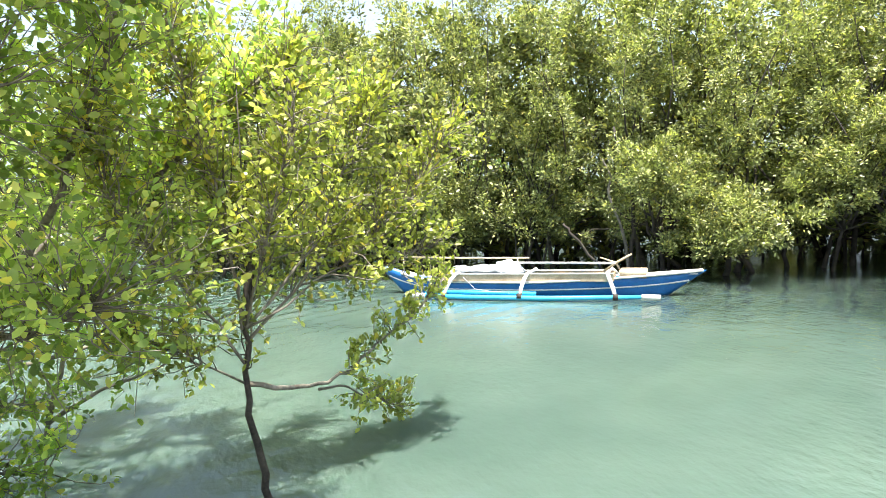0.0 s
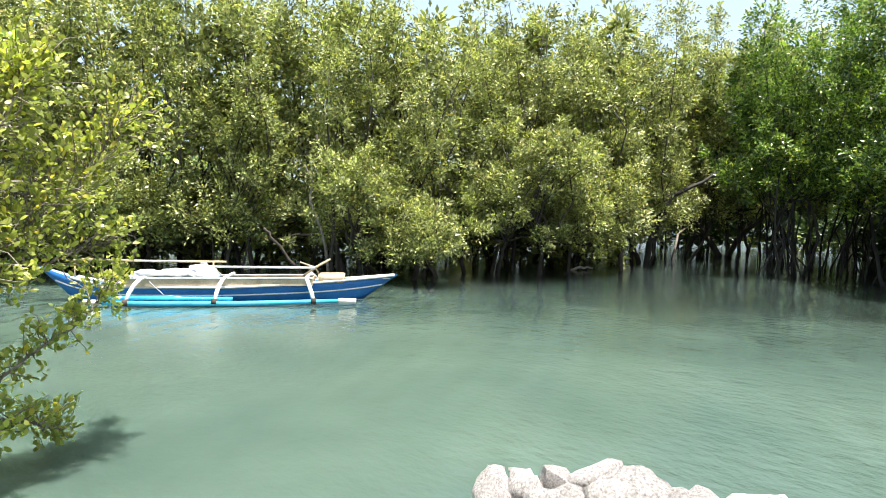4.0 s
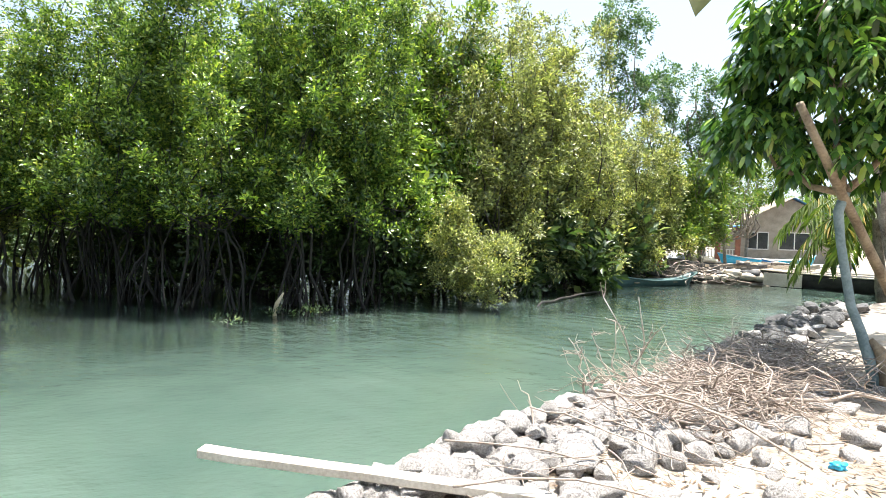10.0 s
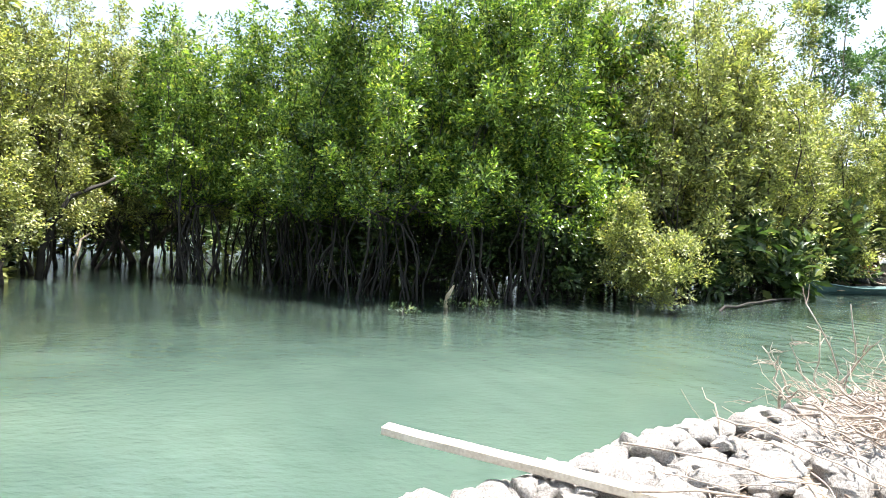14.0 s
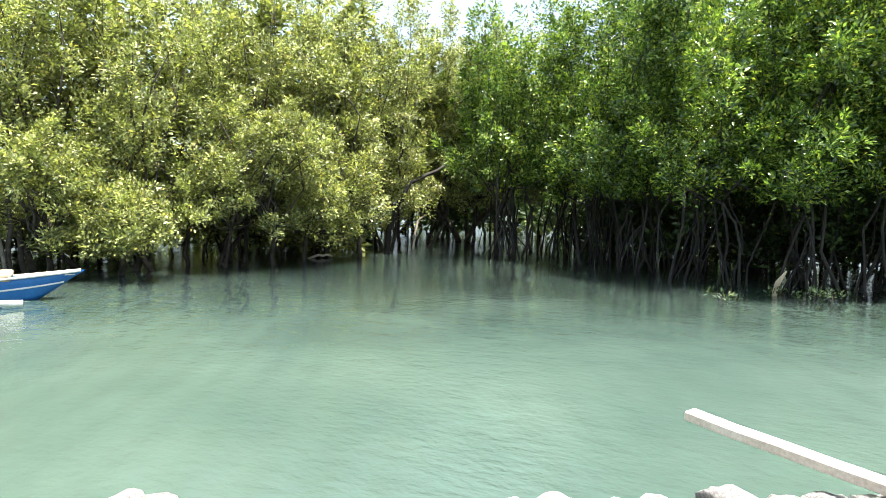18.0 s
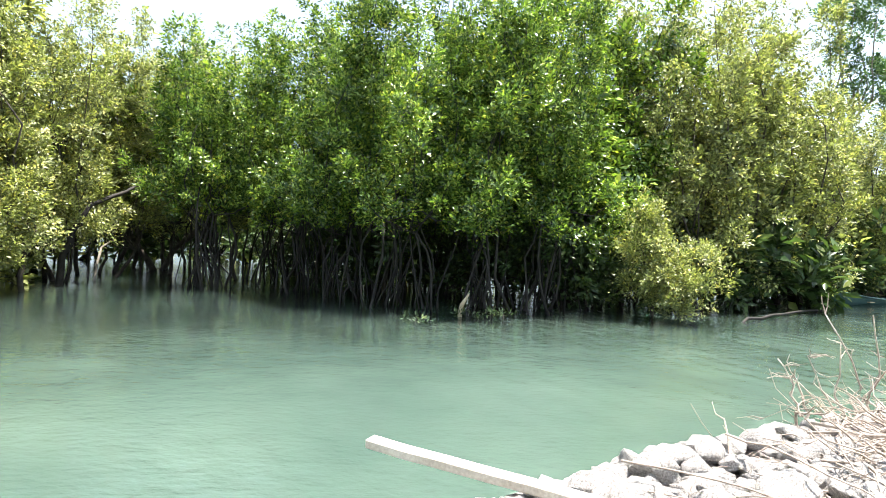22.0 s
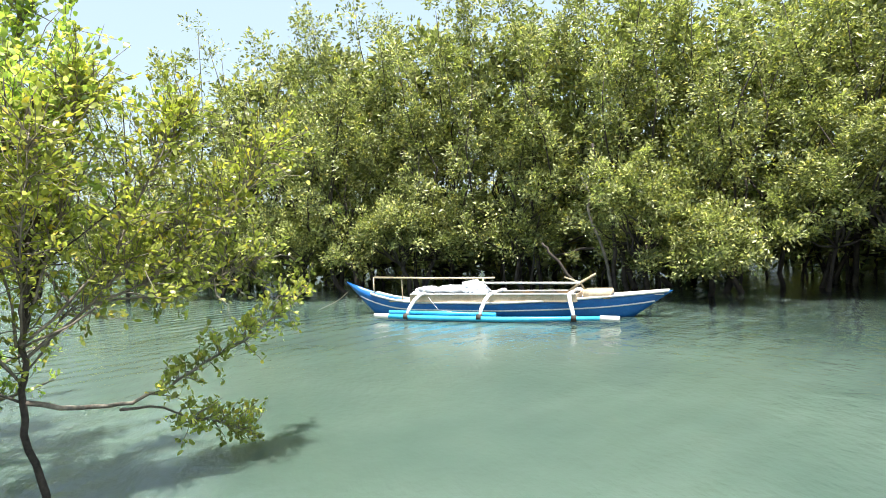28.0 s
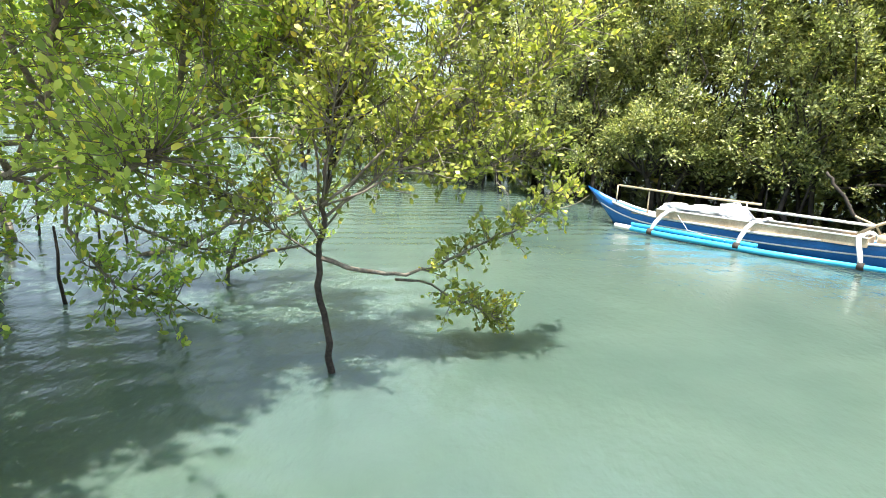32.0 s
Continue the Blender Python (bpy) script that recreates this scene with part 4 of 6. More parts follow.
# dark boulders past the brush
M_ROCK = mat("dark_rock", (0.030, 0.030, 0.032), (0.17, 0.165, 0.165), 0.9, 4, 25, 0.8, obj=0.2, dist=0.03)
ROCKS = [stone_mesh(rng, "dark_chip", 2) for _ in range(12)]
for me in ROCKS:
    me.materials[0] = M_ROCK
for k in range(290):
    y = rng.uniform(6.4, 14.8)
    x = edge_x(y) + rng.uniform(-0.4, 1.1)
    r = rng.uniform(0.06, 0.13) if k % 5 else rng.uniform(0.13, 0.19)
    ob = thing("boulder", "grey rock on the creek bank edge", "rock", "rocks at the bend of the bank", (x, y, land_z(x, y)))
    rock = new("rock", (ROCKS if rng.random() < 0.82 else CHIPS)[rng.integers(12)])
    rock.parent = ob
    rock.matrix_parent_inverse = Matrix.Translation(-ob.location)
    rock.matrix_basis = Matrix.LocRotScale((x, y, land_z(x, y) + r * 0.3 + rng.uniform(0, 0.12)), Euler((rng.uniform(-0.6, 0.6), rng.uniform(-0.6, 0.6), rng.uniform(0, 6.28))), (r * 1.25, r, r * 0.85))

# squared timber over the wall
plank = thing("timber_plank", "weathered square timber lying over the stone edge", "plank", "", (-2.4, 3.0, 0.85))
p0, p1 = Vector((-2.48, 3.0, 0.865)), Vector((-0.55, 3.27, 0.75))
d = (p1 - p0).normalized()
sd = d.cross(Vector((0, 0, 1))).normalized()
upv = sd.cross(d)
bm = bmesh.new()
rings = []
for i in range(9):
    c = p0 + (p1 - p0) * i / 8 + upv * rng.normal(0, 0.002)
    rings.append([bm.verts.new(c + sd * a * 0.05 + upv * b * 0.026) for a, b in ((-1, -1), (1, -1), (1, 1), (-1, 1))])
for a, b in zip(rings, rings[1:]):
    for k in range(4):
        bm.faces.new((a[k], a[(k + 1) % 4], b[(k + 1) % 4], b[k]))
bm.faces.new(rings[0][::-1])
bm.faces.new(rings[-1])
bmesh.ops.recalc_face_normals(bm, faces=bm.faces)
bmesh.ops.bevel(bm, geom=[e for e in bm.edges if len(e.link_faces) == 2 and e.calc_face_angle(0) > 0.8], offset=0.006, segments=1, affect='EDGES')
part("timber", bm, M_PLANK, plank, smooth=False)

# brushwood
for k in range(11):
    s = 6.6 + k * 0.33
    cx, cy = on_edge(s)
    cx, cy = cx + rng.uniform(0.5, 1.3), cy - rng.uniform(0.1, 0.5)
    pile = thing("brush_heap", "heap of dry bare twigs on the rubble bank", "twigs", "dry brush on the bank", (cx, cy, land_z(cx, cy)))
    for m in range(3):
        bm = bmesh.new()
        for j in range(46):
            a = rng.uniform(0, 6.28)
            ln = rng.uniform(0.2, 0.7)
            x, y = cx + rng.normal(0, 0.33), cy + rng.normal(0, 0.33)
            z = land_z(x, y) + rng.uniform(0.02, 0.32)
            e = (x + math.cos(a) * ln, y + math.sin(a) * ln, max(z + rng.normal(0, 0.12), land_z(x, y) + 0.02))
            tube(bm, wander(rng, (x, y, z), e, 5, 0.25), taper(rng.uniform(0.004, 0.010), 0.002, 5), 4, False)
        part("brushwood", bm, M_TWIG, pile, kind="stuff")
# upright bare shrub and single sticks
shrub = thing("bare_shrub", "leafless pale shrub standing on the bank edge", "shrub", "", (-0.05, 6.05, 0.6))
for foot, heads in (((-0.02, 6.1, 0.55), ((-0.32, 6.1, 1.55), (0.0, 6.1, 1.57), (0.16, 6.05, 1.25), (-0.42, 6.05, 1.2), (-0.2, 6.3, 1.3))), ((-0.45, 5.8, 0.6), ((-0.62, 5.85, 1.18), (-0.5, 5.9, 1.1))), ((1.0, 7.4, 0.55), ((1.05, 7.4, 1.22), (1.2, 7.5, 1.0))), ((0.45, 6.4, 0.6), ((0.52, 6.4, 1.15),))):
    for h in heads:
        bm = bmesh.new()
        ln = wander(rng, foot, h, 9, 0.22)
        tube(bm, ln, taper(0.014, 0.005, 9), 5)
        for _ in range(7):
            a = ln[rng.integers(3, 9)]
            tube(bm, wander(rng, a, a + unit(rng.normal(0, 1, 3) + np.array([0, 0, 0.8])) * rng.uniform(0.05, 0.2), 4, 0.2), taper(0.006, 0.003, 4), 4, False)
        part("branch", bm, M_TWIG, shrub)
for a, b, r in (((0.75, 5.55, 0.75), (3.1, 6.35, 0.68), 0.028), ((-0.35, 5.3, 0.85), (1.0, 4.3, 0.72), 0.022), ((-1.2, 3.6, 0.88), (-0.2, 3.9, 0.78), 0.012), ((-1.0, 3.0, 0.86), (0.2, 3.5, 0.75), 0.014), ((-0.8, 4.5, 0.88), (0.2, 4.0, 0.78), 0.012), ((0.2, 5.0, 0.75), (1.4, 5.0, 0.7), 0.016)):
    ob = thing("fallen_stick", "long dry stick lying over the rubble", "stick", "sticks on the bank", a)
    bm = bmesh.new()
    tube(bm, wander(rng, a, b, 8, 0.10), taper(r * 0.6, r * 0.35, 8), 7)
    part("wood", bm, M_TWIG, ob)
# thin dry twigs strewn over the stones
for k in range(70):
    px, py = on_edge(rng.uniform(3.4, 7.6))
    d = rng.uniform(0.25, 1.3)
    px, py = px + d * 0.85, py - d * 0.5
    a, ln = rng.uniform(0, 6.28), rng.uniform(0.25, 0.7)
    qx, qy = px + math.cos(a) * ln, py + math.sin(a) * ln
    if qx < edge_x(qy) + 0.2:
        continue
    z = max(land_z(px, py), 0.6) + rng.uniform(0.05, 0.13)
    ob = thing("dry_twig", "thin dry twig lying over pale stones", "twig", "twigs over the stones", (px, py, z))
    bm = bmesh.new()
    tube(bm, wander(rng, (px, py, z), (qx, qy, z + rng.normal(0, 0.03)), 7, 0.07), taper(rng.uniform(0.003, 0.007), 0.002, 7), 5)
    part("wood", bm, M_TWIG, ob)
# dry leaf and twig litter over the sand
P = np.array([(rng.uniform(-1.0, 5.0), rng.uniform(2.2, 9.0)) for _ in range(11000)])
ex = np.array([edge_x(p[1]) for p in P])
P = P[P[:, 0] > ex + 0.35]
P = np.array([(x, y, land_z(x, y) + 0.012) for x, y in P])
D = unit(np.c_[rng.normal(0, 1, (len(P), 2)), rng.normal(0, 0.12, len(P))])
M_LITTER = mat("dry_litter", (0.08, 0.05, 0.03), (0.27, 0.19, 0.12), 0.9, 3, 20, 0.0)
lit = leaf_cloud("leaf_litter", P, D, np.tile([0.05, 0.02, 1.0], (len(P), 1)), rng.uniform(0.04, 0.13, len(P)), rng.uniform(0.005, 0.018, len(P)), M_LITTER, None, 0.0)
tagged(lit, "dry brown leaves and twig bits on pale sand", "litter", kind="stuff")
M_BLUEBAG = mat("blue_plastic", (0.03, 0.35, 0.62), (0.06, 0.55, 0.75), 0.35, 6, 30, 0.3)
ob = thing("plastic_scrap", "crumpled bright blue plastic scrap on the sand", "litter", "", (1.23, 4.59, 0.62))
part("scrap", lump(bmesh.new(), (1.23, 4.59, land_z(1.23, 4.59) + 0.02), (0.05, 0.035, 0.025), rng, 3, 0.9), M_BLUEBAG, ob)

# ---- trees on the bank ----
M_TEAL = mat("teal_painted_bark", (0.14, 0.19, 0.20), (0.27, 0.33, 0.34), 0.85, 5, 40, 0.6)
M_MBARK = mat("tan_bark", (0.15, 0.105, 0.07), (0.36, 0.28, 0.19), 0.9, 5, 35, 0.7)
tree = thing("shade_tree", "broadleaf shade tree with drooping dark leaves and lopped limb", "tree", "", (2.48, 7.37, 0.55))
bm = bmesh.new()
tube(bm, [(2.48, 7.37, 0.5), (2.40, 7.40, 0.85), (2.30, 7.44, 1.2), (2.21, 7.47, 1.45), (2.10, 7.5, 2.1), (2.06, 7.5, 2.45), (2.12, 7.48, 2.66)], [0.085, 0.06, 0.05, 0.047, 0.045, 0.052, 0.045], 12)
part("trunk", bm, M_TEAL, tree, "teal-painted leaning trunk")
bm = bmesh.new()
tube(bm, [(2.55, 7.33, 0.45), (2.53, 7.34, 0.75), (2.47, 7.37, 1.0), (2.38, 7.4, 1.12)], [0.13, 0.085, 0.06, 0.03], 10)
part("root_flare", bm, M_MBARK, tree, "split brown bark at the foot")
bm = bmesh.new()
tube(bm, [(3.8, 9.45, 0.45), (3.55, 9.15, 0.9), (3.1, 8.65, 1.35), (2.62, 8.1, 1.95), (2.3, 7.7, 2.35), (2.08, 7.46, 2.62), (1.85, 7.15, 2.9), (1.45, 6.72, 3.46)], [0.085, 0.07, 0.068, 0.055, 0.047, 0.052, 0.045, 0.036], 12)
part("limb", bm, M_MBARK, tree, "tan leaning limb with sawn end")
lobes = [((2.2, 7.9, 3.9), (1.1, 1.1, 1.0)), ((1.35, 7.9, 3.25), (0.55, 0.7, 0.55)), ((2.9, 7.6, 3.3), (0.75, 0.8, 0.7)), ((1.9, 7.7, 4.6), (0.8, 0.9, 0.65)), ((2.8, 8.0, 4.6), (0.9, 0.9, 0.8)), ((3.5, 8.0, 3.9), (0.8, 0.9, 0.8)), ((1.5, 7.8, 4.0), (0.55, 0.7, 0.5)), ((2.3, 7.7, 3.0), (0.9, 0.8, 0.45))]
for l in lobes:
    bm = bmesh.new()
    tube(bm, wander(rng, (2.1, 7.5, 2.65), l[0], 7, 0.18), taper(0.045, 0.012, 7), 7)
    part("branch", bm, M_MBARK, tree)


def whorls(rng, Q, NO, k, size, asp, droop):
    """Leaves fanned round a shoot tip and hanging down."""
    m = len(Q) * k
    q, no = np.repeat(Q, k, 0), np.repeat(NO, k, 0)
    a = rng.uniform(0, 6.28, m)
    D = unit(np.c_[np.cos(a), np.sin(a), np.full(m, -droop)] + rng.normal(0, 0.3, (m, 3)) + no * 0.35)
    N = unit(np.c_[np.cos(a) * 0.6, np.sin(a) * 0.6, np.ones(m)] + rng.normal(0, 0.25, (m, 3)))
    L = size * rng.uniform(0.7, 1.25, m)
    return q + rng.normal(0, 0.03, (m, 3)), D, N, L, L * asp


Q, NO = lobe_points(rng, lobes, 1250, (0.5, 1.08), 2.2)
leaf_cloud("crown", *whorls(rng, Q, NO, 10, 0.20, 0.30, 0.8), M_MAN, tree, 0.22, broad=True)
M_POST = leaf_mat("sunlit_broad_leaf", (0.12, 0.18, 0.03), (0.42, 0.46, 0.10), (0.55, 0.48, 0.10), 0.4, 0.42, back=1.2)
post_tree = thing("bare_trunk_tree", "grey slender tree behind the shade tree", "tree", "", (4.13, 11.0, 0.5))
bm = bmesh.new()
tube(bm, [(4.15, 11.0, 0.45), (4.0, 11.05, 1.4), (3.8, 11.1, 2.5), (3.65, 11.1, 3.6), (3.7, 11.2, 4.6)], [0.11, 0.085, 0.075, 0.07, 0.05], 10)
part("trunk", bm, M_BARK, post_tree)
lobes = [((4.2, 11.2, 4.8), (1.4, 1.2, 0.9)), ((5.3, 11.4, 4.0), (1.1, 1.1, 0.8)), ((3.6, 11.4, 5.6), (1.2, 1.2, 0.8))]
Q, NO = lobe_points(rng, lobes, 320, (0.6, 1.08), 2.2)
leaf_cloud("crown", *whorls(rng, Q, NO, 10, 0.2, 0.3, 0.5), M_POST, post_tree, 0.2)
pole = thing("leaning_pole", "thin grey pole propped against a trunk", "pole", "", (3.9, 9.6, 0.9))
bm = bmesh.new()
tube(bm, [(3.72, 9.3, 0.95), (5.1, 9.9, 1.75)], [0.035, 0.03], 8)
part("wood", bm, M_BARK, pole)
# single leaf hanging from an overhanging twig by the lens
hang = thing("hanging_twig", "pale green leaf hanging from an overhead twig", "twig", "", (-0.02, 0.95, 2.75))
bm = bmesh.new()
tube(bm, [(-0.12, 0.985, 2.73), (0.02, 1.15, 2.97), (0.3, 1.5, 3.5), (1.2, 4.0, 4.2), (1.6, 6.9, 4.3)], [0.003, 0.003, 0.004, 0.006, 0.01], 6)
part("twig", bm, M_MBARK, hang)
bm = bmesh.new()
tip, base_l = Vector((-0.15, 1.0, 2.50)), Vector((-0.12, 0.985, 2.735))
ax = (tip - base_l)
sdv = Vector((1, 0.2, 0)).normalized()
nrm = ax.normalized().cross(sdv)
rows = []
for i in range(9):
    t = i / 8
    w = 0.062 * math.sin(math.pi * min(1, 0.08 + t * 0.92)) ** 0.75 * (1 - 0.25 * t)
    c = base_l + ax * t + nrm * 0.015 * math.sin(3 * t)
    rows.append([bm.verts.new(c + sdv * w * k + nrm * abs(k) * w * 0.35) for k in (-1, -0.5, 0, 0.5, 1)])
for a, b in zip(rows, rows[1:]):
    for k in range(4):
        bm.faces.new((a[k], a[k + 1], b[k + 1], b[k]))
part("leaf", bm, mat("dull_leaf", (0.13, 0.16, 0.075), (0.20, 0.23, 0.12), 0.5, 20, 90, 0.1), hang)

# ---- near mangroves over the water ----
def spray(rng, ob, limbs, twigs, tl, per, leaf, material, bark, asp=0.5, start=0.25):
    """Limbs as given (points, radii), twigs off them and leaves along each twig's outer part."""
    for pts, r0, r1 in limbs:
        bm = bmesh.new()
        pts = [np.array(p, float) for p in pts]
        fine = []
        for a, b in zip(pts, pts[1:]):
            for t in (0, 0.34, 0.67):
                fine.append(a + (b - a) * t + rng.normal(0, 0.012, 3))
        fine.append(pts[-1])
        tube(bm, fine, taper(r0, r1, len(fine)), 8)
        part("limb", bm, bark, ob)
    LP, LD, LN = [], [], []
    bm = bmesh.new()
    lens = np.array([sum(np.linalg.norm(np.subtract(b, a)) for a, b in zip(p, p[1:])) for p, _, _ in limbs])
    for _ in range(twigs):
        pts = limbs[rng.choice(len(limbs), p=lens / lens.sum())][0]
        u = start + (1 - start) * rng.random() ** 0.7
        f = u * (len(pts) - 1)
        i = min(int(f), len(pts) - 2)
        a = np.array(pts[i], float) + (np.array(pts[i + 1], float) - np.array(pts[i], float)) * (f - i)
        dr = unit(np.array(pts[i + 1], float) - np.array(pts[i], float))
        d = unit(dr * 0.5 + rng.normal(0, 0.7, 3) + np.array([0, 0, 0.35]))
        ln = tl * rng.uniform(0.5, 1.3)
        line = wander(rng, a, a + d * ln, 4, 0.2)
        tube(bm, line, taper(0.006, 0.002, 4), 3, False)
        for k in range(per):
            t = 0.25 + 0.75 * rng.random()
            p = a + d * ln * t + rng.normal(0, 0.02, 3)
            LP.append(p)
            LD.append(d * 0.6 + rng.normal(0, 0.6, 3) + np.array([0, 0, 0.15]))
            LN.append(rng.normal(0, 0.55, 3) + d * 0.45 + np.array([0, 0, 0.6]))
    part("twig_growth", bm, bark, ob, kind="stuff")
    n = len(LP)
    L = leaf * rng.uniform(0.6, 1.25, n)
    leaf_cloud("crown", np.array(LP), np.array(LD), unit(np.array(LN)), L, L * asp, material, ob, 0.06, broad=True)


young = thing("young_mangrove", "slender young mangrove with sparse yellow-green leaves in water", "tree", "", (-4.18, -3.8, -0.3))
fk = (-4.12, -3.85, 1.3)
limbs = [([(-4.18, -3.8, -0.35), (-4.19, -3.8, 0.0), (-4.15, -3.82, 0.35), (-4.10, -3.86, 0.71), (-4.10, -3.86, 1.0), fk, (-4.16, -3.82, 1.71), (-4.19, -3.8, 2.02), (-4.25, -3.75, 2.29)], 0.032, 0.012),
         ([(-4.1, -3.86, 0.92), (-4.4, -3.7, 0.80), (-4.65, -3.6, 0.75), (-4.95, -3.47, 0.80), (-5.35, -3.32, 0.95), (-5.8, -3.12, 1.15), (-6.35, -2.95, 1.45)], 0.02, 0.006),
         ([(-4.65, -3.6, 0.75), (-5.0, -3.52, 0.62), (-5.4, -3.45, 0.42), (-5.9, -3.36, 0.16)], 0.012, 0.004),
         ([(-4.12, -3.85, 1.2), (-4.5, -3.65, 1.55), (-4.9, -3.4, 2.0), (-5.3, -3.1, 2.3)], 0.02, 0.005),
         ([fk, (-4.6, -3.5, 1.9), (-4.9, -3.3, 2.6), (-5.1, -3.2, 3.0)], 0.018, 0.005),
         ([fk, (-4.35, -3.7, 2.2), (-4.5, -3.57, 3.2)], 0.016, 0.005), ([fk, (-4.0, -3.9, 2.2), (-3.85, -4.1, 3.3)], 0.016, 0.005),
         ([(-4.1, -3.86, 1.05), (-3.85, -4.0, 1.5), (-3.5, -4.3, 2.2), (-3.4, -4.4, 2.8)], 0.016, 0.005), ([(-4.1, -3.86, 0.95), (-3.8, -4.05, 1.15), (-3.4, -4.3, 1.5)], 0.014, 0.004),
         ([fk, (-4.6, -4.3, 2.0), (-4.9, -4.7, 2.7)], 0.015, 0.004), ([fk, (-3.9, -3.5, 2.0), (-3.8, -3.2, 2.7)], 0.012, 0.004), ([(-4.12, -3.85, 1.1), (-4.6, -4.1, 1.4), (-5.2, -4.2, 1.8), (-5.6, -4.0, 2.1)], 0.014, 0.004)]
limbs += [([fk, (-4.8, -3.35, 1.7), (-5.3, -2.95, 2.2), (-5.6, -2.7, 2.8)], 0.014, 0.004), ([(-4.5, -3.65, 1.55), (-5.0, -3.25, 1.6), (-5.5, -2.85, 1.75)], 0.012, 0.004)]
limbs = limbs[:3] + [(p, r0 * 0.68, r1 * 0.8) for p, r0, r1 in limbs[3:]]
spray(rng, young, limbs[:1], 30, 0.3, 12, 0.056, M_YNG, M_BARK_D, 0.52, 0.5)
spray(rng, young, limbs[3:], 1050, 0.40, 13, 0.058, M_YNG, M_BARK)
spray(rng, young, limbs[1:3], 120, 0.24, 13, 0.058, M_YNG, M_BARK, 0.56, 0.42)
for _ in range(12):
    bm = bmesh.new()
    x, y = -4.2 + rng.normal(0, 0.32), -3.8 + rng.normal(0, 0.25)
    tube(bm, [(-4.15, -3.83, rng.uniform(1.4, 1.95)), ((x - 4.15) / 2, (y - 3.83) / 2, 2.05), (x, y, 2.35), (x + rng.normal(0, 0.05), y, rng.uniform(2.5, 3.2))], taper(0.010, 0.004, 4), 4)
    part("shoot", bm, M_BARK_D, young, "dark leafless upright shoot")

